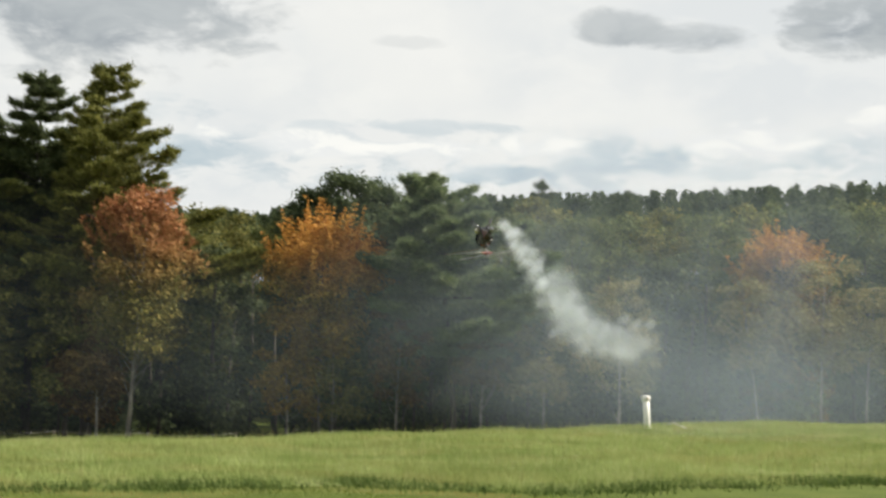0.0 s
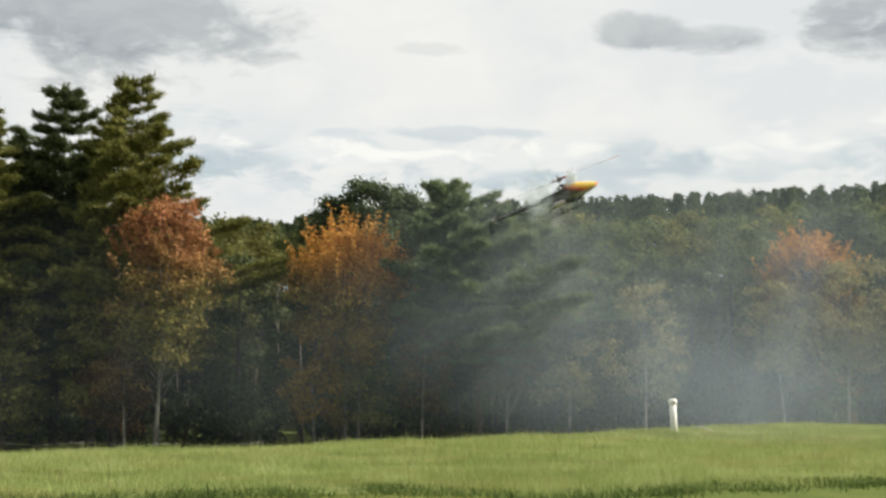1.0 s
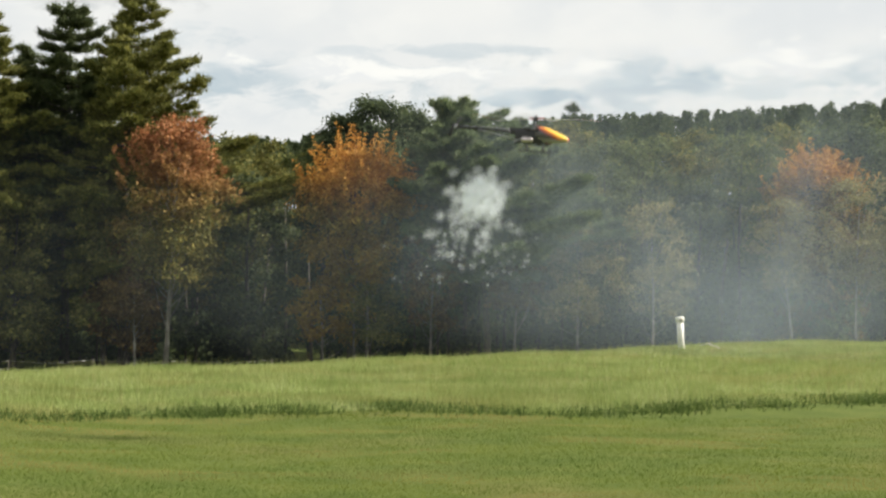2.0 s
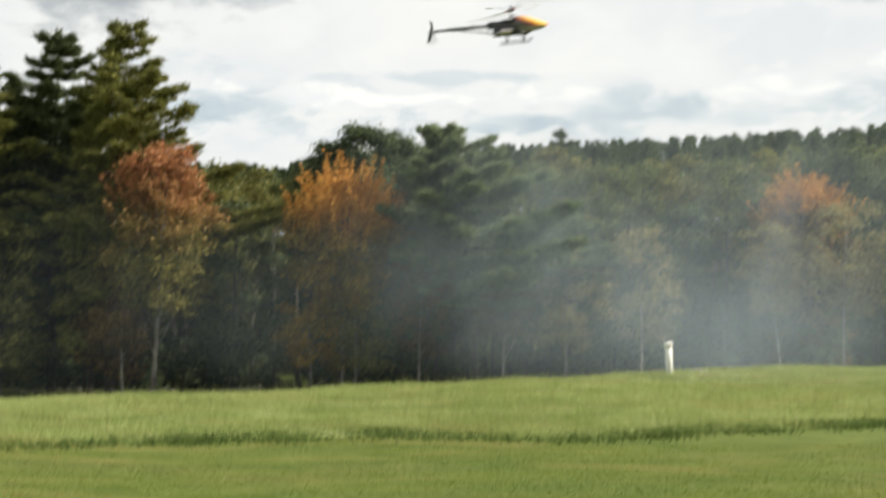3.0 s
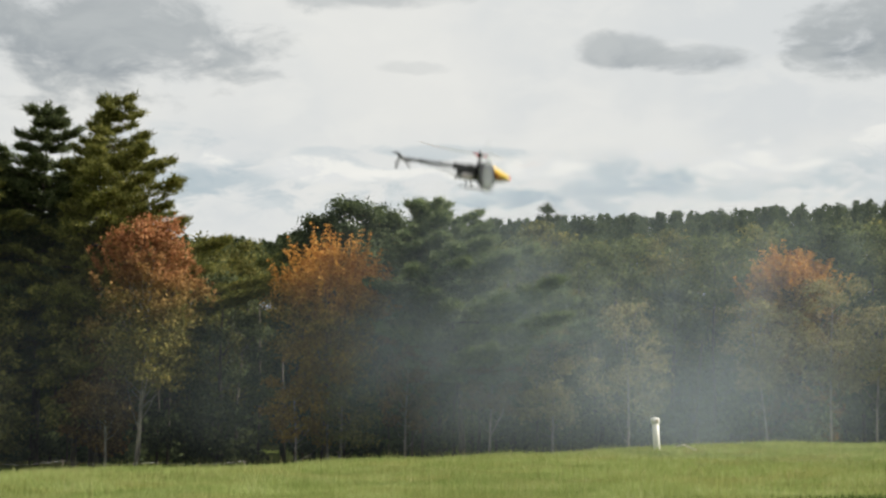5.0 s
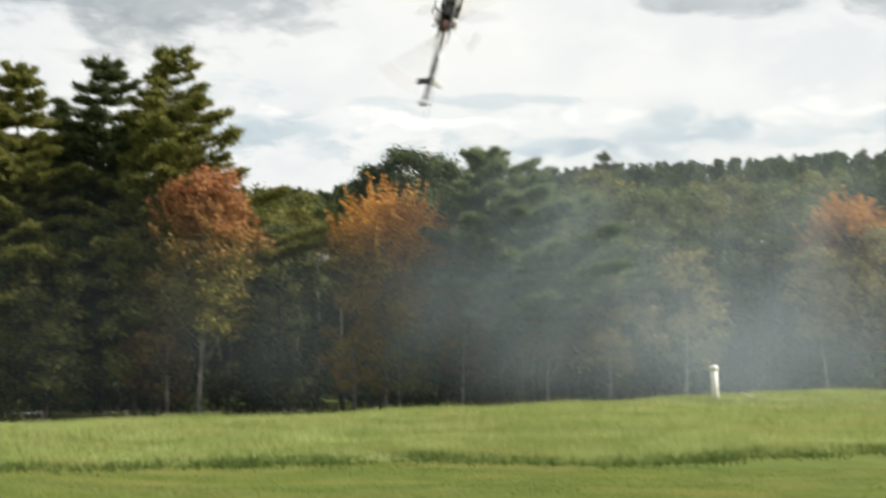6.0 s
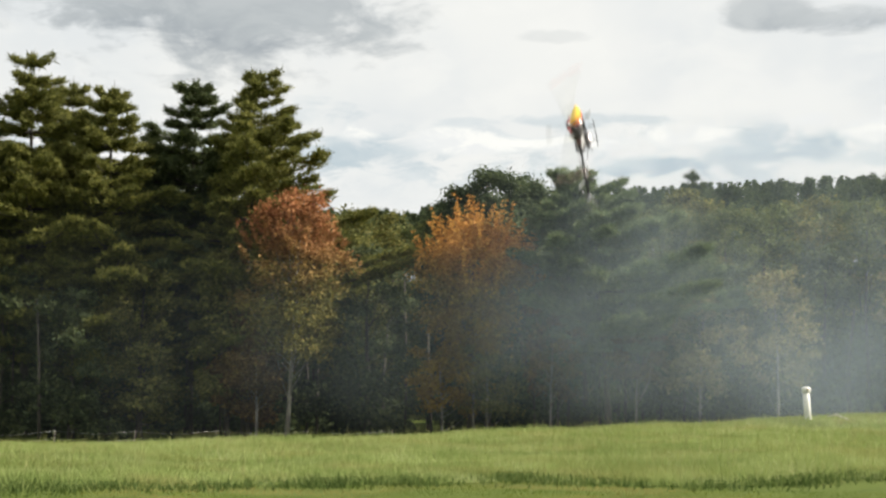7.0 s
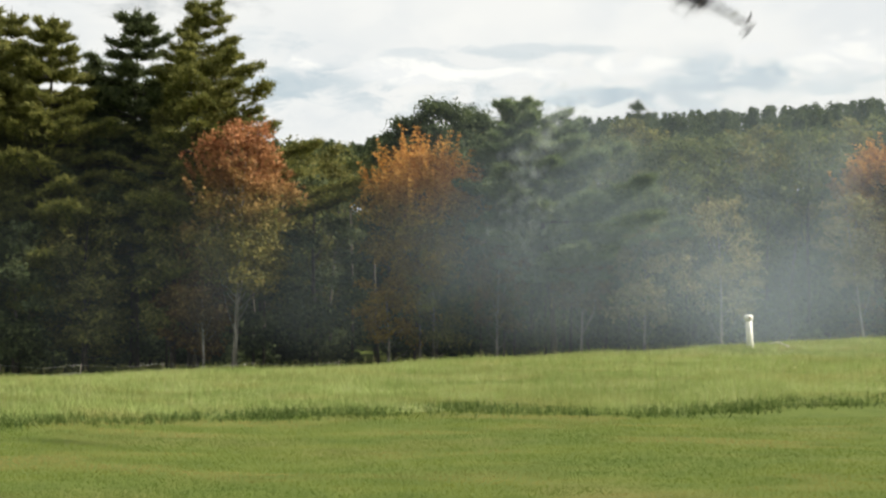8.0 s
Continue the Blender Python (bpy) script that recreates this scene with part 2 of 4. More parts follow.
def ground_material():
    m, nt, b = material("field_soil_and_turf", 0.95)
    b.inputs["Specular IOR Level"].default_value = 0.1
    wide, mid_, fine = tex(nt, 0.25, 5), tex(nt, 1.6, 6), tex(nt, 28, 4)
    c1 = colours(nt, mid_, [(0.3, (0.046, 0.072, 0.012)), (0.55, (0.082, 0.110, 0.021)), (0.75, (0.122, 0.130, 0.034))])
    c2 = colours(nt, fine, [(0.3, (0.055, 0.082, 0.016)), (0.7, (0.130, 0.155, 0.038))])
    c = mixed(nt, 0.5, c1, c2)
    dry = nt.nodes.new("ShaderNodeMapRange")
    nt.links.new(wide, dry.inputs[0])
    dry.inputs[1].default_value, dry.inputs[2].default_value, dry.inputs[4].default_value = 0.52, 0.72, 0.55
    c = mixed(nt, dry.outputs[0], c, (0.19, 0.145, 0.060))
    nt.links.new(c, b.inputs["Base Color"])
    bump(nt, b, fine, 0.5, 0.02)
    return m


def build_ground():
    ring = np.concatenate([np.arange(0.5, 20, 0.5), np.arange(20, 70, 1.0), np.arange(70, 200, 5), [220, 260, 320, 400, 600, 1000, 2000, 4000]])
    ang = np.radians(np.arange(-180, 180, 2.0))
    v = [(0, 0, 0)]
    for r in ring:
        x, y = r * np.sin(ang), r * np.cos(ang)
        v += list(zip(x, y, land(x, y)))
    n, f = len(ang), []
    f += [(0, 1 + (j + 1) % n, 1 + j) for j in range(n)]
    for i in range(len(ring) - 1):
        a, c = 1 + i * n, 1 + (i + 1) * n
        f += [(a + j, a + (j + 1) % n, c + (j + 1) % n, c + j) for j in range(n)]
    ob = mesh_object("ground", v, f, ground_material(), smooth=True)
    tagged(ob, "grassy field rolling over a low brow to the wood", "ground", kind="structure")


build_ground()


# ---- grass ----
def blade_material(name, a, b_, c, tip, grain=0.45, tone=0.6, dry=0.0):
    m, nt, b = material(name, 0.7)
    b.inputs["Specular IOR Level"].default_value = 0.15
    geo = nt.nodes.new("ShaderNodeNewGeometry")
    patch = tex(nt, 0.8, 6)
    ad = nt.nodes.new("ShaderNodeMath")
    ad.operation = "MULTIPLY_ADD"
    nt.links.new(geo.outputs["Random Per Island"], ad.inputs[0])
    ad.inputs[1].default_value = grain
    h = nt.nodes.new("ShaderNodeMath")
    h.operation = "MULTIPLY"
    h.inputs[1].default_value = tone
    nt.links.new(patch, h.inputs[0])
    nt.links.new(h.outputs[0], ad.inputs[2])
    col = colours(nt, ad.outputs[0], [(0.18, a), (0.45, b_), (0.66, c), (0.84, tip)])
    if dry:
        # broad straw-coloured and darker lush stretches
        wide = tex(nt, 0.75, 6, stretch=(0.5, 1.0, 1.0))
        k = nt.nodes.new("ShaderNodeMapRange")
        nt.links.new(wide, k.inputs[0])
        for i, v in ((1, 0.51), (2, 0.60), (4, dry)):
            k.inputs[i].default_value = v
        col = mixed(nt, k.outputs[0], col, (0.320, 0.250, 0.095))
        lush = nt.nodes.new("ShaderNodeMapRange")
        nt.links.new(tex(nt, 0.5, 5, stretch=(0.45, 1.2, 1.0)), lush.inputs[0])
        for i, v in ((1, 0.49), (2, 0.58), (4, 0.8 * dry)):
            lush.inputs[i].default_value = v
        col = mixed(nt, lush.outputs[0], col, (0.075, 0.125, 0.022))
    nt.links.new(col, b.inputs["Base Color"])
    tr, ms = nt.nodes.new("ShaderNodeBsdfTranslucent"), nt.nodes.new("ShaderNodeMixShader")
    nt.links.new(col, tr.inputs[0])
    ms.inputs[0].default_value = 0.4
    nt.links.new(b.outputs[0], ms.inputs[1])
    nt.links.new(tr.outputs[0], ms.inputs[2])
    nt.links.new(ms.outputs[0], nt.nodes["Material Output"].inputs[0])
    return m


def blades(rng, x, y, height, width, lean):
    """One bent blade (a long triangle) at each place."""
    n = len(x)
    z = land(x, y) - 0.01
    a = rng.uniform(0, 2 * np.pi, n)
    wx, wy = np.cos(a) * width / 2, np.sin(a) * width / 2
    b = rng.uniform(0, 2 * np.pi, n)
    k = rng.uniform(0.1, 1.0, n) * lean * height
    tx, ty = np.cos(b) * k, np.sin(b) * k
    p = np.empty((n, 3, 3))
    p[:, 0] = np.stack([x - wx, y - wy, z], 1)
    p[:, 1] = np.stack([x + wx, y + wy, z], 1)
    p[:, 2] = np.stack([x + tx, y + ty, z + height], 1)
    return p


def build_grass():
    rng = np.random.default_rng(5)
    long_mat = blade_material("long_grass_blades", (0.122, 0.176, 0.045), (0.234, 0.298, 0.090), (0.340, 0.394, 0.142), (0.440, 0.455, 0.240), 0.34, 0.78, 0.35)
    short_mat = blade_material("mown_grass_blades", (0.068, 0.110, 0.014), (0.116, 0.160, 0.021), (0.168, 0.192, 0.033), (0.300, 0.250, 0.084), 0.16, 0.86, 0.8)
    # the uncut hay beyond the mown strip, thinner with distance
    n = 520000
    d = 14.0 + 48 * rng.random(n) ** 1.7
    a = np.radians(rng.uniform(-25, 27, n))
    x, y = d * np.sin(a), d * np.cos(a)
    keep = (y > mown_edge(x)) & (d < np.interp(np.degrees(a), CREST_AZ, CREST_D) + 6)
    x, y, d = x[keep], y[keep], d[keep]
    lump = 0.75 + 0.35 * np.sin(x * 1.7 + np.sin(y * 1.3)) * np.sin(y * 1.1 + 2) + 0.2 * np.sin(x * 0.5) * np.sin(y * 0.37)
    edge = np.clip((y - mown_edge(x)) / 1.1 + 0.25 * np.sin(x * 2.9) * np.sin(x * 0.8 + 1), 0, 1)
    h = (0.10 + 0.13 * rng.random(len(x)) + 0.06 * rng.random(len(x)) ** 6) * np.clip(lump, 0.45, 1.3) * (0.45 + 0.55 * edge)
    w = 0.006 + d * 0.00026
    ob = soup("long_grass", blades(rng, x, y, h, w, 0.85), 3, long_mat)
    tagged(ob, "uncut long green grass with pale seed tips over the field", "grass", kind="stuff")
    # a taller uncut tuft round the foot of the marker post
    r, a = 0.75 * np.sqrt(rng.random(1500)), rng.uniform(0, 2 * np.pi, 1500)
    x, y = 8.80 + r * np.cos(a), 40.4 + r * np.sin(a)
    ob = soup("grass_tuft", blades(rng, x, y, rng.uniform(0.16, 0.34, 1500) * (1.1 - 0.5 * r), np.full(1500, 0.017), 0.5), 3, long_mat)
    tagged(ob, "taller tuft of uncut green grass round the marker post", "grass", kind="stuff")
    # a few taller seed stalks that break the brow's outline
    n = 5200
    d = 18 + 36 * rng.random(n)
    a = np.radians(rng.uniform(-24, 26, n))
    x, y = d * np.sin(a), d * np.cos(a)
    keep = (y > mown_edge(x) + 0.2) & (d < np.interp(np.degrees(a), CREST_AZ, CREST_D) + 3)
    x, y, d = x[keep], y[keep], d[keep]
    ob = soup("seed_stalks", blades(rng, x, y, rng.uniform(0.2, 0.42, len(x)), 0.004 + d * 0.00022, 0.3), 3,
              blade_material("dry_stalks", (0.15, 0.16, 0.05), (0.20, 0.21, 0.07), (0.30, 0.29, 0.12), (0.40, 0.36, 0.18)))
    tagged(ob, "thin dry seed stalks standing in the long grass", "grass", kind="stuff")
    # dark leafy weeds along the cut edge; their dark colour also paints its shade line
    n = 26000
    x = rng.uniform(-9, 12, n)
    y = mown_edge(x) + rng.normal(0.30, 0.42, n)
    keep = rng.random(n) < 0.5 + 0.2 * np.sin(x * 1.9 + 1.3 * np.sin(x * 0.7)) + 0.15 * np.sin(x * 4.7)
    x, y = x[keep], y[keep]
    ob = soup("shade_edge_weeds", blades(rng, x, y, rng.uniform(0.03, 0.12, len(x)) + 0.08 * rng.random(len(x)) ** 5, rng.uniform(0.012, 0.03, len(x)), 0.8), 3,
              blade_material("shade_dark_weed_leaves", (0.036, 0.062, 0.014), (0.060, 0.096, 0.022), (0.095, 0.135, 0.034), (0.15, 0.18, 0.06)))
    tagged(ob, "dark green leafy weeds that also paint the shade along the mown strip's edge", "weeds", kind="stuff")
    # the mown strip
    n = 330000
    d = 8.0 + 11.5 * rng.random(n) ** 1.25
    a = np.radians(rng.uniform(-25, 25, n))
    x, y = d * np.sin(a), d * np.cos(a)
    keep = y < mown_edge(x) + 0.1
    x, y, d = x[keep], y[keep], d[keep]
    bare = np.sin(x * 1.3 + np.sin(y * 2.1)) * np.sin(y * 1.7 + 0.6)
    h = (0.016 + 0.022 * rng.random(len(x)) ** 2) * np.where(bare > 0.75, 0.85, 1.0)
    ob = soup("mown_grass", blades(rng, x, y, h, 0.006 + d * 0.0002, 0.9), 3, short_mat)
    tagged(ob, "short mown grass with dry straw-coloured patches", "grass", kind="stuff")


build_grass()


# ---- trees ----
def tube(points, radii, sides=7):
    """A tapered, bent tube along points: corners and faces."""
    pts = [Vector(p) for p in points]
    v, f = [], []
    for i, (p, r) in enumerate(zip(pts, radii)):
        d = (pts[min(i + 1, len(pts) - 1)] - pts[max(i - 1, 0)]).normalized()
        a = d.orthogonal().normalized()
        b = d.cross(a)
        v += [p + (a * math.cos(2 * math.pi * k / sides) + b * math.sin(2 * math.pi * k / sides)) * r for k in range(sides)]
    for i in range(len(pts) - 1):
        f += [(i * sides + k, i * sides + (k + 1) % sides, (i + 1) * sides + (k + 1) % sides, (i + 1) * sides + k) for k in range(sides)]
    f += [tuple(range(sides))[::-1], tuple(range((len(pts) - 1) * sides, len(pts) * sides))]
    return v, f


def joined(pieces):
    v, f = [], []
    for pv, pf in pieces:
        k = len(v)
        v += pv
        f += [tuple(i + k for i in q) for q in pf]
    return v, f


def leaf_quads(rng, centres, normals, per, spread, size):
    """Loose leaves round each centre, roughly facing its normal."""
    n = len(centres) * per
    c = np.repeat(centres, per, 0) + rng.normal(0, spread, (n, 3)) * (1, 1, 0.7)
    u = rng.normal(0, 1, (n, 3))
    nn = np.repeat(normals, per, 0) * 0.7 + rng.normal(0, 0.8, (n, 3))
    nn /= np.linalg.norm(nn, axis=1, keepdims=True)
    u -= nn * (u * nn).sum(1, keepdims=True)
    u /= np.linalg.norm(u, axis=1, keepdims=True)
    w = np.cross(nn, u)
    s = size * rng.uniform(0.55, 1.25, (n, 1))
    return np.stack([c - u * s, c + u * s * 0.6 + w * s * 0.6, c + u * s * 0.6 - w * s * 0.6], 1)


def lobes_of(rng, height, low, half, count, ragged):
    """Rounded masses of a broadleaf crown: centres and radii, inside an egg from `low` to `height`."""
    out = []
    for i in range(count):
        q = (i + rng.random()) / count
        z = low + (height - low) * q
        reach = half * math.sqrt(max(0.06, 1 - ((q - 0.42) / 0.62) ** 2))
        a = i * 2.4 + rng.uniform(-0.5, 0.5)
        r = half * rng.uniform(0.22, 0.44) * (1.1 - 0.35 * q)
        k = max(0, reach - r * 0.6) * rng.uniform(0.55, 1.0 + ragged)
        out.append((np.array([math.cos(a) * k, math.sin(a) * k, min(z, height - r * 0.5)]), r))
    return out


def broadleaf_leaves(rng, lobes, clumps, per, spread, size, flat=0.8):
    cs, ns = [], []
    total = sum(r * r for _, r in lobes)
    for c, r in lobes:
        n = max(3, int(clumps * r * r / total))
        d = rng.normal(0, 1, (n, 3))
        d /= np.linalg.norm(d, axis=1, keepdims=True)
        d[:, 2] = np.where(d[:, 2] < -0.4, -d[:, 2] * 0.5, d[:, 2])
        k = r * (0.15 + 1.15 * rng.random((n, 1)) ** 0.6)
        cs.append(c + d * k * (1, 1, flat))
        ns.append(d + (0, 0, 0.5))
    return leaf_quads(rng, np.concatenate(cs), np.concatenate(ns), per, spread, size)




def broadleaf(seed, az, d, top_el, half, low, mat, label, name="broadleaf_tree", bark=None, trunk_r=0.16, lean=0.0, clumps=420, per=13, size=0.15,
              lobes=16, ragged=0.15, fork=False, spray=0.0):
    """A broadleaf tree at azimuth az and distance d whose tip stands at elevation top_el; low: where its leaves begin, as a share of its height."""
    rng = np.random.default_rng(seed)
    x, y = d * math.sin(radians(az)), d * math.cos(radians(az))
    z0 = float(land(x, y)) - 0.1
    height = EYE[2] + d * math.tan(radians(top_el)) - z0
    tree = new(name)
    tree.matrix_basis = pose(x, y, z0)
    top = Vector((lean * height, 0, height * 0.93))
    stem = [Vector((lean * height * q + math.sin(q * 5 + seed) * 0.12 * q, math.cos(q * 4 + seed) * 0.10 * q, top.z * q)) for q in (0, 0.12, 0.3, 0.5, 0.7, 0.88, 1)]
    pieces = [tube(stem, [trunk_r * k for k in (1.35, 1.0, 0.85, 0.65, 0.42, 0.2, 0.06)], 8)]
    ls = [(c + np.array([lean * height * (c[2] / height), 0, 0]), r) for c, r in lobes_of(rng, height - 0.8 * spray, height * low, half, lobes, ragged)]
    for c, r in ls:
        q = max(0.1, min(0.9, (c[2] / height) - rng.uniform(0.10, 0.22)))
        i = min(5, int(q * 6))
        s = stem[i].lerp(stem[i + 1], q * 6 - i)
        s = Vector((s.x, s.y, top.z * q))
        e = Vector(c)
        m = s.lerp(e, 0.55) + Vector((0, 0, -0.12 * (e - s).length))
        pieces.append(tube([s, m, e], [trunk_r * 0.34 * (1.1 - q), trunk_r * 0.2 * (1.1 - q), 0.012], 5))
    if fork:
        pieces.append(tube([stem[2], stem[3] + Vector((half * 0.5, 0, 0)), stem[5] + Vector((half * 0.8, 0, 0))], [trunk_r * 0.7, trunk_r * 0.5, 0.02], 6))
    mesh_object("trunk", *joined(pieces), bark or BARK, tree, smooth=True)
    leaves = broadleaf_leaves(rng, ls, clumps, per, 0.14 + half * 0.03, size)
    if spray:
        # upright sprays of leaves on the shoots that break the crown's top, fanning outwards
        n = 210 if spray > 1 else 80
        a, r = rng.uniform(0, 2 * np.pi, n), half * 0.95 * np.sqrt(rng.random(n))
        base = np.stack([np.cos(a) * r, np.sin(a) * r, height * (0.91 - 0.20 * (r / half) ** 2) - 1.4 * spray * rng.random(n)], 1)
        fan = 0.75 * r / half
        steps = np.linspace(0, 1, 8)
        shoot = np.stack([np.cos(a) * fan, np.sin(a) * fan, np.full(n, 1.0)], 1)
        cs = (base[:, None] + steps[None, :, None] * shoot[:, None] * spray * rng.uniform(0.5, 1.15, (n, 1, 1))).reshape(-1, 3)
        leaves = np.concatenate([leaves, leaf_quads(rng, cs, np.tile((0.0, 0, 1), (len(cs), 1)), 7, 0.075, size * 0.8)])
    soup("crown", leaves, 3, mat, tree)
    return tagged(tree, label, "tree", group="trees at the wood's edge")


def pine(seed, az, d, top_el, half, low, mat, label, side=0.0, droop=0.0, whorls=21, tufts=64, trunk_r=0.24, lean=0.0, full=1.4, lift=0.26, tip=0.06):
    """A white pine: whorls of long level limbs that carry flat pads of needle tufts; side: how much longer the limbs towards +x are."""
    rng = np.random.default_rng(seed)
    x, y = d * math.sin(radians(az)), d * math.cos(radians(az))
    z0 = float(land(x, y)) - 0.1
    height = EYE[2] + d * math.tan(radians(top_el)) - z0
    tree = new("pine_tree")
    tree.matrix_basis = pose(x, y, z0)
    stem = [Vector((lean * height * q ** 2 + 0.1 * math.sin(q * 6 + seed) * q, 0.1 * math.cos(q * 5 + seed) * q, height * q)) for q in np.linspace(0, 1, 9)]
    pieces = [tube(stem, [trunk_r * k for k in (1.3, 1.0, 0.9, 0.8, 0.68, 0.52, 0.36, 0.18, 0.04)], 9)]
    cs, ds = [], []
    for w in range(whorls):
        q = low + (0.95 - low) * max(0.0, (w + rng.uniform(-0.3, 0.3)) / (whorls - 1)) ** 0.92
        q = max(low, q)
        u = (1 - q) / (1 - low)
        reach = half * (tip + (1 - tip) * min(1.0, u * full) ** 0.9) * (1 - 0.25 * max(0, u - 0.7) / 0.3)
        i = min(7, int(q * 8))
        s = stem[i].lerp(stem[i + 1], q * 8 - i)
        n = int(rng.integers(5, 8))
        a0 = rng.uniform(0, 6.3)
        for k in range(n):
            a = a0 + 2 * math.pi * k / n + rng.uniform(-0.35, 0.35)
            long_ = reach * rng.uniform(0.45, 1.24) * (1 + side * math.cos(a))
            rise = (0.55 - 0.75 * u) * lift + rng.uniform(-0.08, 0.10) - droop * u + 0.45 * max(0.0, 0.10 - u) / 0.10
            out_ = Vector((math.cos(a), math.sin(a), 0))
            mid_ = s + out_ * long_ * 0.55 + Vector((0, 0, long_ * rise * 0.35))
            e = s + out_ * long_ + Vector((0, 0, long_ * (rise + 0.10)))
            pieces.append(tube([s, mid_, e], [0.02 + trunk_r * 0.24 * (0.3 + u), 0.015 + trunk_r * 0.12 * (0.3 + u), 0.012], 5))
            m = max(3, int(tufts * 1.4 * (long_ / half) ** 1.1))
            p = 0.22 + 0.82 * rng.random(m) ** 0.7
            line = np.where(p[:, None] < 0.55, np.array(s) + (np.array(mid_) - np.array(s)) * (p[:, None] / 0.55), np.array(mid_) + (np.array(e) - np.array(mid_)) * ((p[:, None] - 0.55) / 0.45))
            across = np.array([-math.sin(a), math.cos(a), 0])
            wide = (0.12 + 0.24 * long_) * np.sin(np.clip(p, 0, 1) * 2.9)
            cs.append(line + across * (rng.uniform(-1, 1, m) * wide)[:, None] + np.stack([np.zeros(m), np.zeros(m), rng.uniform(-0.04, 0.12, m)], 1))
            ds.append(np.tile(np.array(out_) * 0.7 + (0, 0, 0.5), (m, 1)))
    # the leader's own tufts
    zt = height - 0.3 - 1.7 * rng.random(10)
    cs.append(np.stack([stem[-1].x + rng.normal(0, 0.06, 10), stem[-1].y + rng.normal(0, 0.06, 10), zt], 1))
    ds.append(np.tile((0, 0, 1.6), (10, 1)))
    c, dr = np.concatenate(cs), np.concatenate(ds)
    per = 18
    n = len(c) * per
    c = np.repeat(c, per, 0) + rng.normal(0, 0.12, (n, 3)) * (1, 1, 0.6)
    dr = np.repeat(dr, per, 0) + rng.normal(0, 0.6, (n, 3))
    dr /= np.linalg.norm(dr, axis=1, keepdims=True)
    ln = rng.uniform(0.20, 0.42, (n, 1))
    sd = np.cross(dr, rng.normal(0, 1, (n, 3)))
    sd /= np.linalg.norm(sd, axis=1, keepdims=True)
    sd *= rng.uniform(0.024, 0.048, (n, 1))
    mesh_object("trunk", *joined(pieces), BARK, tree, smooth=True)
    soup("crown", np.stack([c - dr * ln * 0.2 + sd, c - dr * ln * 0.2 - sd, c + dr * ln], 1), 3, mat, tree)
    return tagged(tree, label, "tree", group="trees at the wood's edge")


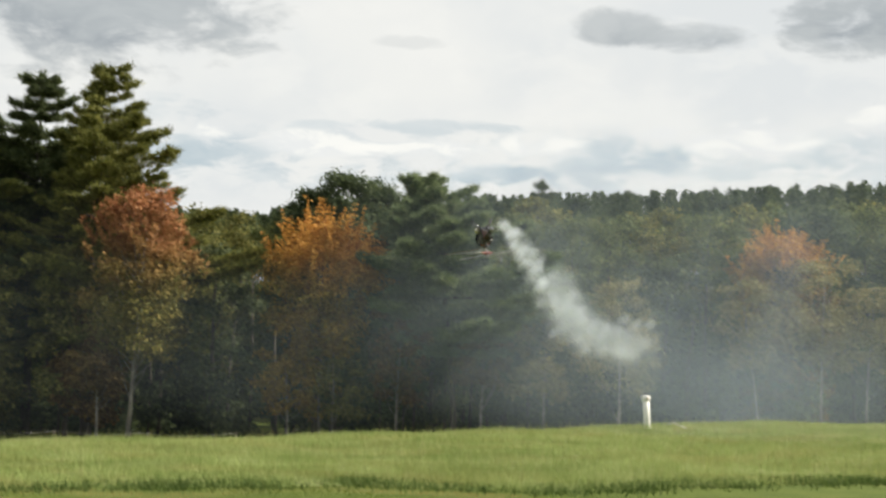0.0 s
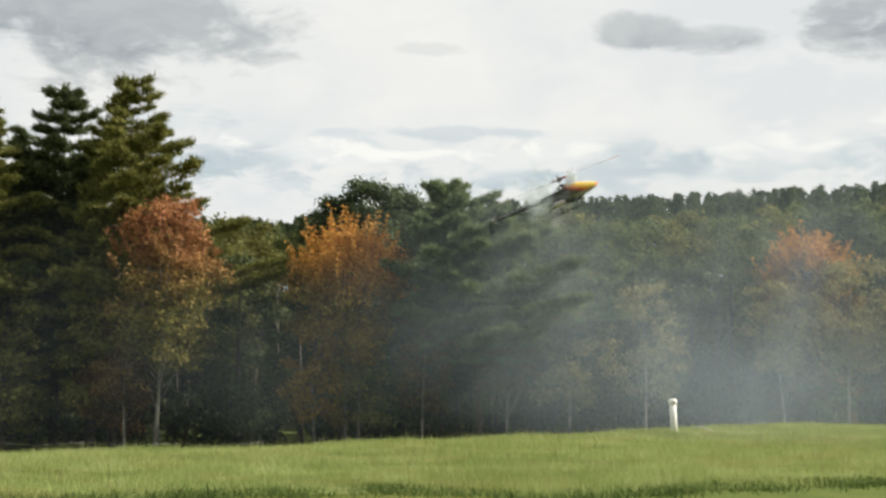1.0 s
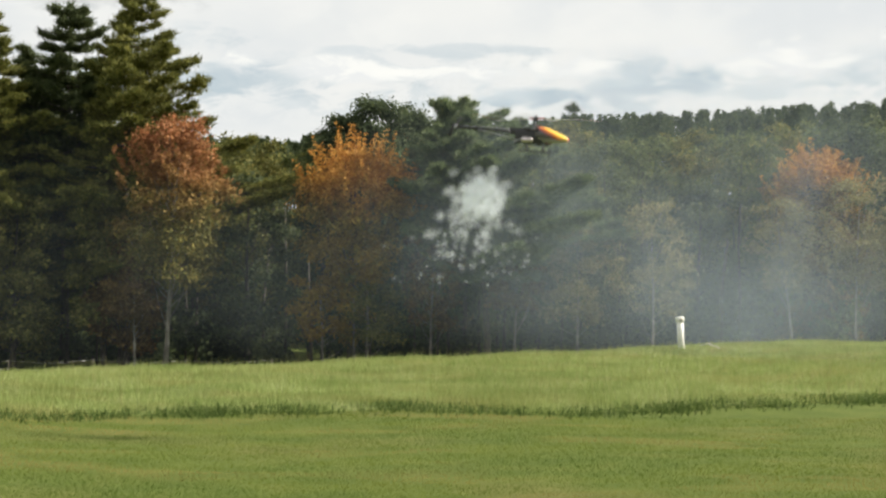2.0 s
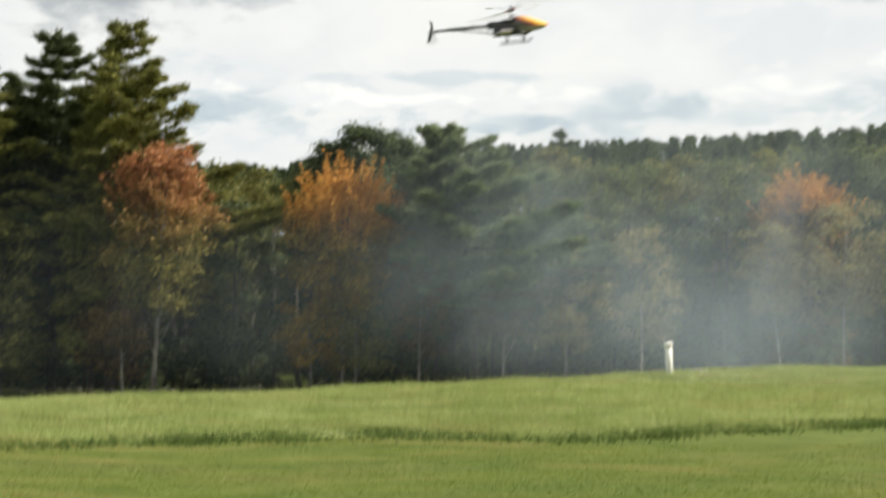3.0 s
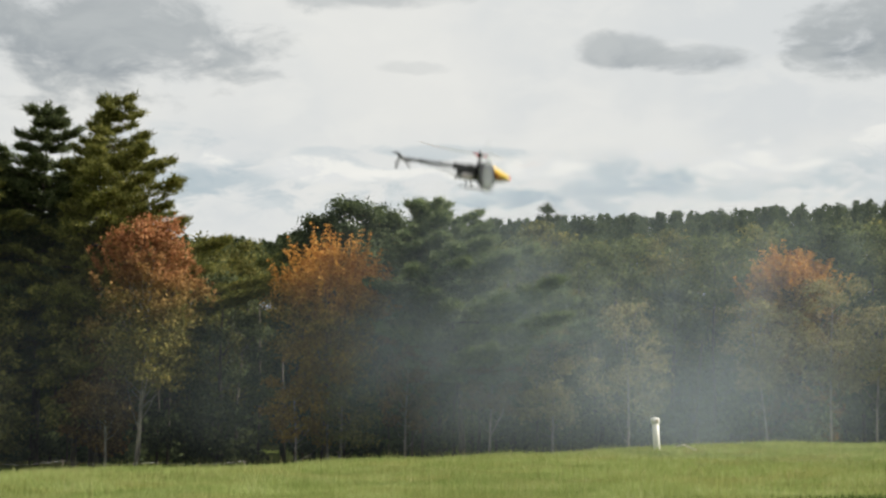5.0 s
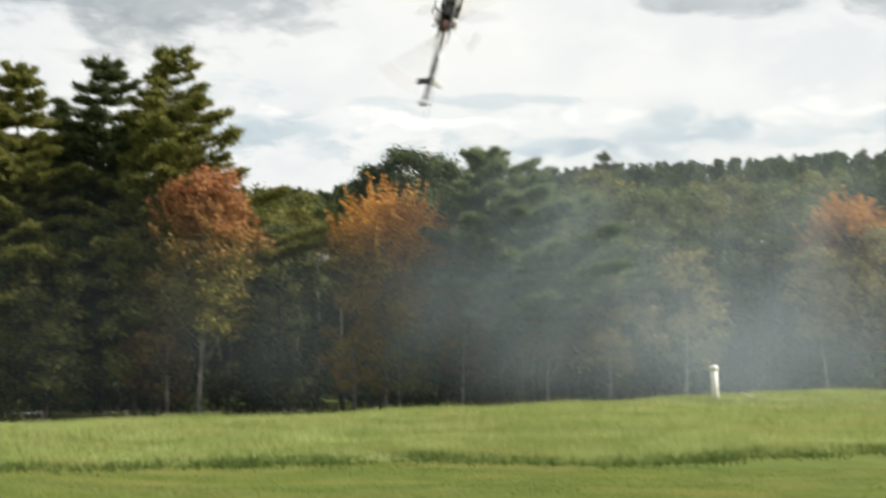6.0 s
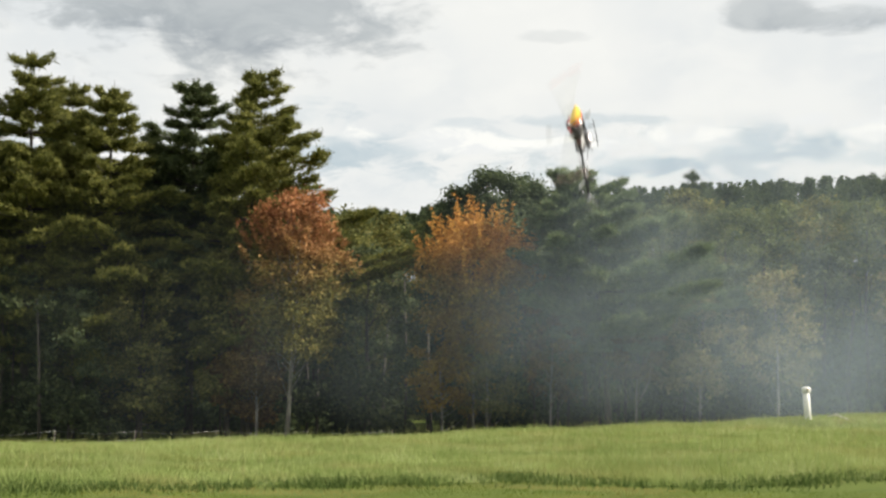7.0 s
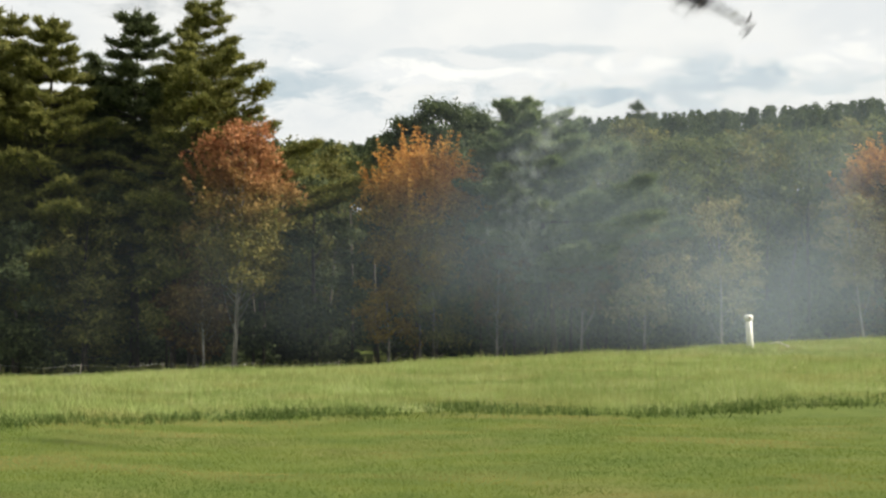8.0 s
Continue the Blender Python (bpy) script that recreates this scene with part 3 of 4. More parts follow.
def build_trees():
    # tall white pines
    pine(11, -18.6, 82, 11.95, 6.0, 0.20, PINE, "tall white pine with open dark green layers of needles")
    pine(12, -17.0, 86, 11.1, 5.0, 0.22, PINE, "tall white pine standing between two others")
    pine(13, -15.5, 81, 11.0, 5.2, 0.15, PINE, "bushy tall white pine with yellow-green lit needles")
    # this one's darkness is shade put into the needle colour
    pine(14, -12.3, 84, 11.35, 5.7, 0.24, PINE_SHADE_TONE, "tall white pine with shade painted into its dark needles")
    pine(15, -10.05, 80, 11.75, 6.3, 0.24, PINE, "tall white pine with long level limbs on its sunny side", side=0.36, tufts=66)
    pine(16, -21.5, 84, 12.2, 5.6, 0.2, PINE, "tall white pine at the end of the row")
    pine(17, 4.5, 75.5, 8.0, 5.8, 0.32, PINE_SOFT, "broad soft green pine with layered drooping limbs", whorls=17, tufts=90, droop=0.03, tip=0.03, lean=-0.16, side=0.25, full=1.5, trunk_r=0.17, lift=0.16)
    pine(18, 7.95, 112, 7.85, 2.2, 0.5, PINE_SHADE_TONE, "slim pine standing above the woods behind", whorls=13, tufts=12, tip=0.08, full=2.0, lift=0.1, trunk_r=0.16)
    # rear row: the darker needle colour imitates the shade there
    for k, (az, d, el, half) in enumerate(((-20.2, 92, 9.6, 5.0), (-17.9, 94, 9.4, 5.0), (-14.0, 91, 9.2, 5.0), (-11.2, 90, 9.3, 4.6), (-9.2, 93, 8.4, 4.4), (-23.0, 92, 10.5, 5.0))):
        pine(140 + k, az, d, el, half, 0.12, PINE_SHADE_TONE, "pine behind the front row, with shade painted into its needles", whorls=22, tufts=44)
    # the coloured trees at the edge
    broadleaf(21, -8.4, 74.5, 7.25, 2.6, 0.32, RED, "red and orange maple turning yellow below, with a pale trunk", "maple_tree", PALE_BARK, 0.12, lean=0.045, clumps=2000, per=10, size=0.12, lobes=40, ragged=0.22, spray=0.9)
    broadleaf(22, -1.0, 76, 6.6, 2.8, 0.46, ORANGE, "bright orange maple with yellow lower layers", "maple_tree", BARK, 0.16, clumps=950, per=10, size=0.12, lobes=34, ragged=0.25, spray=1.65)
    broadleaf(23, 17.5, 84, 6.15, 2.8, 0.45, ORANGE, "orange-topped maple among green trees", "maple_tree", BARK, 0.16, clumps=900, size=0.12, lobes=24, spray=1.2)
    # greens and olives behind and between
    for seed, az, d, el, half, low, mat, label in (
            (31, -0.1, 88, 7.6, 3.4, 0.3, DEEP, "dark green oak with a rounded crown"),
            (32, 1.5, 90, 7.2, 3.0, 0.3, DEEP, "dark green oak behind the maple"),
            (57, -1.5, 89, 6.95, 2.6, 0.3, DEEP, "small dark green oak beside a larger one"),
            # understorey trees wear the darker pine tone, so their shade is in the colour
            (33, -5.2, 79, 4.5, 2.7, 0.02, PINE_SHADE_TONE, "dense bushy dark green tree reaching the ground, painted darker for shade"),
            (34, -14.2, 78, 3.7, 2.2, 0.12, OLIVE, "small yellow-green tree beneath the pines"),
            (35, -16.8, 78, 2.7, 2.6, 0.05, PINE_SHADE_TONE, "understorey tree beneath pines, shade painted into its dark green"),
            (36, -19.5, 80, 3.5, 2.8, 0.05, PINE_SHADE_TONE, "understorey tree at the row's end, shade painted into its dark green"),
            (37, -10.8, 77.5, 4.3, 1.9, 0.2, OLIVE, "yellow-green sapling before the dark pine"),
            (38, -9.9, 76.5, 2.3, 1.7, 0.15, RUST, "low rust-coloured tree beside the maple's trunk"),
            (39, -6.0, 93, 5.9, 3.0, 0.2, OLIVE, "yellowing green tree behind the gap"),
            (40, -4.2, 97, 5.9, 3.2, 0.2, OLIVE, "yellowing green tree behind the gap"),
            (41, -2.7, 90, 5.6, 3.0, 0.2, GREEN, "green tree behind the orange maple"),
            (42, 6.6, 87, 6.2, 3.2, 0.2, GREEN, "green tree beside the broad pine"),
            (43, 7.6, 92, 6.8, 2.6, 0.3, OLIVE, "tree with yellow and orange tints in its top"),
            (44, 9.2, 86, 6.0, 3.1, 0.2, GREEN, "green tree with sunlit top"),
            (45, 10.7, 88, 6.15, 3.2, 0.2, GREEN, "round green tree with sunlit top"),
            (46, 12.7, 90, 6.4, 3.2, 0.2, OLIVE, "tall yellow-green tree at the wood's edge"),
            (47, 14.5, 86, 6.3, 3.4, 0.15, GREEN, "broad dull green tree at the wood's edge"),
            (48, 15.9, 91, 6.25, 3.0, 0.2, OLIVE, "yellow-green tree behind the orange maple"),
            (49, 19.0, 86, 6.5, 3.3, 0.15, DEEP, "dark green oak beside the orange maple"),
            (50, 20.6, 90, 6.5, 3.4, 0.2, GREEN, "tall green tree at the wood's edge"),
            (51, 22.8, 88, 6.7, 3.6, 0.15, DEEP, "dark green tree at the wood's end"),
            (52, -23.8, 86, 7.5, 3.6, 0.15, DEEP, "dark green tree at the wood's far end"),
            (53, 3.6, 81, 3.4, 2.6, 0.05, PINE_SHADE_TONE, "shrubby tree beneath the pine, shade painted into its dark green"),
            (54, 12.9, 82, 4.4, 2.7, 0.05, PINE_SHADE_TONE, "understorey tree with shade painted into its dark green"),
            (55, 18.0, 82, 4.3, 2.6, 0.08, RUST, "dull brownish tree at the wood's edge"),
            (56, 8.2, 82, 4.4, 2.6, 0.05, PINE_SHADE_TONE, "understorey tree with shade painted into its dark green")):
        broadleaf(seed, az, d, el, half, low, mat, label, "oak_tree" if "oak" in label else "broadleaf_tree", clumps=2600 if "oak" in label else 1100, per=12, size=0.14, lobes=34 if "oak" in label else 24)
    # slender saplings in front, some with bare pale stems
    for seed, az, el, half, low, mat, lean, fork, label in (
            (61, 5.6, 1.8, 1.2, 0.50, RUST, 0.0, True, "thin forked sapling with pale stems and few leaves"),
            (62, 8.1, 2.75, 1.7, 0.30, BUFF, 0.0, False, "pale yellow-green sapling at the field's edge"),
            (63, 11.1, 3.6, 2.2, 0.30, BUFF, 0.0, False, "pale yellow sapling with a straight thin stem"),
            (64, 16.6, 3.75, 1.3, 0.42, BUFF, -0.10, False, "pale yellow sapling with a leaning white stem"),
            (65, 18.9, 4.6, 1.9, 0.40, BUFF, 0.03, False, "pale yellow birch-like sapling with a white stem"),
            (66, 20.6, 3.55, 1.7, 0.42, BUFF, 0.05, False, "pale leaning sapling with yellow leaves"),
            (67, 2.2, 2.5, 1.6, 0.30, RUST, 0.0, False, "brownish sapling below the broad pine"),
            (68, 22.4, 3.8, 1.6, 0.4, BUFF, 0.0, False, "pale yellow sapling at the field's edge"),
            (69, -0.4, 2.1, 1.6, 0.2, OLIVE, 0.0, False, "low yellow-green sapling below the orange maple"),
            (71, -9.6, 1.0, 1.5, 0.45, RUST, 0.0, False, "small rust-coloured sapling beneath the pines"),
            (72, -0.9, 2.3, 2.0, 0.66, GOLD, 0.0, False, "slender maple with a spreading tier of yellow-orange leaves"),
            (70, -2.2, 0.6, 1.8, 0.30, GOLD, 0.0, False, "low spreading yellow-orange maple sapling")):
        broadleaf(seed, az, 75, el, half, low, mat, label, "sapling", PALE_BARK, 0.075, lean, clumps=520, per=9, size=0.105, lobes=20, ragged=0.45, fork=fork)


def build_woods():
    """The depth of the wood behind the edge, and the far ridge."""
    rng = np.random.default_rng(77)
    ridge_az, ridge_el = (-30, -16, -8, -4.8, 0, 5, 11, 16, 21, 30), (7.5, 7.0, 6.25, 6.2, 6.75, 7.12, 7.33, 7.52, 7.72, 7.9)
    crops = {"green": [], "olive": [], "deep": []}
    trunks = []
    for i in range(1000):
        d = 90 + 85 * (i / 1000) ** 0.5
        az = (i * 137.508 % 56) - 28 + rng.uniform(-0.6, 0.6) if d < 135 else rng.uniform(-28, 28)
        x, y = d * math.sin(radians(az)), d * math.cos(radians(az))
        z0 = float(land(x, y))
        limit = EYE[2] + d * math.tan(radians(float(np.interp(az, ridge_az, ridge_el)) - (rng.uniform(0.8, 1.9) if d < 135 else 0.4 * rng.random() ** 1.2))) - z0
        h = max(4.0, limit)
        kind = "deep" if d > 135 or rng.random() < 0.35 else ("green" if rng.random() < 0.6 else "olive")
        half = 2.6 + rng.random() * 1.4
        at_ = np.array([x, y, z0])
        if d > 135:
            # spired conifers on the ridge
            half = 0.9 + 0.9 * rng.random()
            n = 170
            u = rng.random(n) ** 0.8
            a = rng.uniform(0, 6.3, n)
            r = half * (0.05 + 0.95 * u ** 0.55) * rng.uniform(0.1, 1, n)
            c = at_ + np.stack([np.cos(a) * r, np.sin(a) * r, h * (1 - 0.22 * u)], 1)
            crops[kind].append(leaf_quads(rng, c, np.tile((0.0, -0.4, 0.6), (n, 1)), 6, 0.10, 0.17))
        else:
            lobes = lobes_of(rng, h, h * 0.15, half, 11, 0.2)
            crops[kind].append(broadleaf_leaves(rng, [(c + at_, r) for c, r in lobes], 300, 8, 0.3, 0.25))
        if d < 115:
            trunks.append(tube([(x, y, z0 - 0.2), (x + rng.uniform(-.3, .3), y, z0 + h * 0.4), (x, y, z0 + h * 0.8)], [0.2, 0.15, 0.06], 6))
    for kind, mat, label in (("green", GREEN, "green woodland behind the edge trees"), ("olive", OLIVE, "yellowing woodland behind the edge trees"),
                             ("deep", DEEP, "dark conifer woodland rising to a far ridge")):
        tagged(soup("far_woods", np.concatenate(crops[kind]), 3, mat), label, "woods", kind="stuff")
    # brush and thin stems in the shade below the crowns
    brush = []
    for i in range(90):
        d, az = rng.uniform(79, 92), rng.uniform(-26, 26)
        x, y = d * math.sin(radians(az)), d * math.cos(radians(az))
        h = rng.uniform(2.0, 5.0)
        lobes = lobes_of(rng, h, 0.2, rng.uniform(1.4, 2.2), 6, 0.2)
        at_ = np.array([x, y, float(land(x, y))])
        brush.append(broadleaf_leaves(rng, [(c + at_, r) for c, r in lobes], 130, 9, 0.25, 0.17))
    tagged(soup("undergrowth", np.concatenate(brush), 3, DEEP), "shaded leafy undergrowth along the wood's edge", "undergrowth", kind="stuff")
    for i in range(60):
        d, az = rng.uniform(77, 90), rng.uniform(-25, 25)
        x, y = d * math.sin(radians(az)), d * math.cos(radians(az))
        z0, h, r = float(land(x, y)), rng.uniform(5, 9), rng.uniform(0.05, 0.12)
        trunks.append(tube([(x, y, z0 - 0.2), (x + rng.uniform(-.2, .2), y, z0 + h * 0.5), (x + rng.uniform(-.4, .4), y, z0 + h)], [r, r * 0.8, r * 0.4], 6))
    tagged(mesh_object("wood_trunks", *joined(trunks), BARK, smooth=True), "grey-brown trunks standing inside the shaded wood", "trunks", kind="stuff")


build_trees()
build_woods()


# ---- post and fence ----
def part(name, bm, mat, parent=None, label="", smooth=True):
    """Links a bmesh as one mesh object under a thing or a part."""
    me = bpy.data.meshes.new(name)
    bm.normal_update()
    bm.to_mesh(me)
    bm.free()
    for m in mat if isinstance(mat, (list, tuple)) else [mat]:
        me.materials.append(m)
    if smooth:
        me.polygons.foreach_set("use_smooth", [True] * len(me.polygons))
    ob = new(name, me)
    ob.parent = parent
    if label:
        ob["label"] = label
    return ob


def bm_tube(points, radii, sides=10):
    bm = bmesh.new()
    v, f = tube(points, radii, sides)
    vs = [bm.verts.new(p) for p in v]
    for q in f:
        bm.faces.new([vs[i] for i in q])
    return bm


def bm_box(size, at_=(0, 0, 0), bevel=0.004, turn=None):
    bm = bmesh.new()
    bmesh.ops.create_cube(bm, size=1.0, matrix=Matrix.Translation(at_) @ (turn or Matrix()) @ Matrix.Diagonal((*size, 1)))
    if bevel:
        bmesh.ops.bevel(bm, geom=bm.edges[:], offset=bevel, segments=2, affect="EDGES", profile=0.5)
    return bm


def bm_loft(rows, sides=20):
    """Sections across x: (x, middle y, middle z, half width, half height, squareness)."""
    bm = bmesh.new()
    rings = []
    for x, cy, cz, w, h, k in rows:
        ring = []
        for i in range(sides):
            a = 2 * math.pi * i / sides
            c, s = math.cos(a), math.sin(a)
            ring.append(bm.verts.new((x, cy + w * math.copysign(abs(c) ** k, c), cz + h * math.copysign(abs(s) ** k, s))))
        rings.append(ring)
    for a, b in zip(rings, rings[1:]):
        for i in range(sides):
            bm.faces.new((a[i], b[i], b[(i + 1) % sides], a[(i + 1) % sides]))
    bm.faces.new(rings[0])
    bm.faces.new(rings[-1][::-1])
    return bm


WHITE = plain("white_plastic", (0.74, 0.73, 0.68), 0.45, vary=0.10, scale=5)
GREY_WOOD = plain("weathered_fence_wood", (0.16, 0.14, 0.12), 0.9)
WIRE = plain("galvanised_wire", (0.35, 0.35, 0.34), 0.5, 0.8)


def build_post():
    d, az = 41.5, 12.24
    x, y = d * math.sin(radians(az)), d * math.cos(radians(az))
    post = new("marker_post")
    post.matrix_basis = pose(x, y, float(land(x, y)) + 0.12, 0, -3.0, 0)
    part("pipe", bm_tube([(0, 0, -0.25), (0, 0, 0.4), (0, 0, 0.86)], [0.10, 0.098, 0.098], 18), WHITE, post)
    part("cap", bm_loft_z([(0.80, 0.115), (0.82, 0.125), (0.91, 0.13), (0.945, 0.12), (0.965, 0.07)]), WHITE, post, "rounded white pipe cap")
    part("knob", bm_tube([(0.02, -0.10, 0.88), (0.03, -0.145, 0.88), (0.035, -0.16, 0.88)], [0.05, 0.045, 0.02], 10),
         plain("dull_tan_plastic", (0.36, 0.32, 0.24), 0.6), post, "dull tan plug in the cap's side")
    tagged(post, "white plastic pipe post with a rounded cap standing in the grass", "post")
    # a fallen pale stick in the grass beside it
    sx, sy = x + 0.85, y + 0.3
    stick = part("stick", bm_tube([(sx - 0.25, sy, float(land(sx, sy)) + 0.20), (sx, sy, float(land(sx, sy)) + 0.26), (sx + 0.35, sy, float(land(sx, sy)) + 0.12)], [0.012, 0.02, 0.015], 7),
                 plain("bleached_wood", (0.42, 0.40, 0.33), 0.9))
    tagged(stick, "pale bleached stick lying on the grass by the post", "stick")


def bm_loft_z(rows, sides=18):
    bm = bmesh.new()
    rings = [[bm.verts.new((r * math.cos(2 * math.pi * i / sides), r * math.sin(2 * math.pi * i / sides), z)) for i in range(sides)] for z, r in rows]
    for a, b in zip(rings, rings[1:]):
        for i in range(sides):
            bm.faces.new((a[i], a[(i + 1) % sides], b[(i + 1) % sides], b[i]))
    bm.faces.new(rings[0][::-1])
    bm.faces.new(rings[-1])
    return bm


def build_fence():
    """A low wire fence along the wood's edge."""
    fence = new("wire_fence")
    tops = []
    for az in (-20.5, -17.4, -14.36, -11.2, -7.6, -4.2):
        d = 66.0
        x, y = d * math.sin(radians(az)), d * math.cos(radians(az))
        z = float(land(x, y))
        part("fence_post", bm_tube([(x, y, z - 0.2), (x, y, z + 0.35), (x + 0.02, y, z + 0.64)], [0.025, 0.022, 0.02], 8), GREY_WOOD, fence)
        tops.append(Vector((x, y, z + 0.60)))
    for drop in (0.0, 0.35):
        for a, b in zip(tops, tops[1:]):
            a2, b2 = a - Vector((0, 0.07, drop)), b - Vector((0, 0.07, drop))
            part("wire", bm_tube([a2, a2.lerp(b2, 0.5) - Vector((0, 0, 0.14)), b2], [0.004] * 3, 5), WIRE, fence)
    tagged(fence, "low wire fence with weathered wooden posts along the wood", "fence")


build_post()
build_fence()


# ---- the model helicopter (nose +x, mast at the origin, top +z) ----
BLACK = plain("black_carbon_frame", (0.022, 0.022, 0.024), 0.38, vary=0.5, scale=40)
BOOM = plain("black_tail_boom", (0.03, 0.03, 0.033), 0.3, 0.3, vary=0.3)
ALLOY = plain("grey_alloy", (0.36, 0.36, 0.38), 0.35, 0.9, vary=0.2, scale=30)
SILVER = plain("dull_silver_muffler", (0.55, 0.50, 0.50), 0.32, 0.9, vary=0.2, scale=25)
BLADE = plain("pale_grey_blade", (0.66, 0.66, 0.64), 0.4, vary=0.2)
BLADE_TIP = plain("red_blade_tip", (0.66, 0.36, 0.30), 0.4, vary=0.15)
PADDLE = plain("grey_white_paddle", (0.55, 0.54, 0.52), 0.4, vary=0.1)
RED_PART = plain("red_anodised_alloy", (0.30, 0.035, 0.03), 0.4, 0.5, vary=0.2)
SKID = plain("dark_skid_plastic", (0.06, 0.06, 0.063), 0.45, vary=0.2)


def canopy_material():
    """Glossy canopy paint: yellow over the top, orange flames, red towards the nose and belly, grey flanks."""
    m, nt, b = material("flame_canopy_paint", 0.22)
    co, sp = nt.nodes.new("ShaderNodeTexCoord"), nt.nodes.new("ShaderNodeSeparateXYZ")
    nt.links.new(co.outputs["Generated"], sp.inputs[0])
    wob = tex(nt, 9, 3, "Object", (1, 1, 2))

    def lin(a, ka, c, kc, k0):
        m1, m2 = nt.nodes.new("ShaderNodeMath"), nt.nodes.new("ShaderNodeMath")
        m1.operation = m2.operation = "MULTIPLY_ADD"
        nt.links.new(a, m1.inputs[0])
        m1.inputs[1].default_value, m1.inputs[2].default_value = ka, k0
        nt.links.new(c, m2.inputs[0])
        m2.inputs[1].default_value = kc
        nt.links.new(m1.outputs[0], m2.inputs[2])
        return m2.outputs[0]

    hi = lin(sp.outputs[2], 1.0, wob, 0.20, -0.10)          # low to high
    fore = lin(sp.outputs[0], 1.0, wob, 0.16, -0.08)        # rear to nose
    band = lin(hi, 0.45, sp.outputs[0], 0.55, 0.0)
    side = colours(nt, band, [(0.40, (0.085, 0.075, 0.08)), (0.47, (0.30, 0.06, 0.045)), (0.54, (0.66, 0.20, 0.03)), (0.61, (0.82, 0.50, 0.05)), (0.74, (0.84, 0.64, 0.10))])
    belly = colours(nt, hi, [(0.20, (1, 1, 1)), (0.30, (0, 0, 0))])
    side = mixed(nt, belly, side, (0.30, 0.29, 0.29))
    tip = colours(nt, fore, [(0.93, (0, 0, 0)), (0.98, (1, 1, 1))])
    col = mixed(nt, tip, side, (0.66, 0.10, 0.05))
    nt.links.new(col, b.inputs["Base Color"])
    b.inputs["Coat Weight"].default_value = 0.5
    return m


def bm_blade(root, tip, chord, thick, flip=1):
    """A tapering aerofoil from x = root to tip along +x."""
    bm = bmesh.new()
    prof = [(-0.62, 0.0), (-0.2, 0.5), (0.2, 0.55), (0.38, 0.0), (0.2, -0.4), (-0.2, -0.3)]
    rings = []
    for q in (0, 0.12, 0.8, 0.97, 1.0):
        x = root + (tip - root) * q
        c = chord * (0.55 if q == 0 else 1.0 if q < 0.9 else 0.75 if q < 1 else 0.4)
        rings.append([bm.verts.new((x, p * c * flip, t * thick)) for p, t in prof])
    for i, (a, b) in enumerate(zip(rings, rings[1:])):
        for k in range(6):
            f = bm.faces.new((a[k], a[(k + 1) % 6], b[(k + 1) % 6], b[k]))
            f.material_index = 1 if i >= 2 else 0
    bm.faces.new(rings[0])
    bm.faces.new(rings[-1][::-1])
    bmesh.ops.recalc_face_normals(bm, faces=bm.faces[:])
    return bm


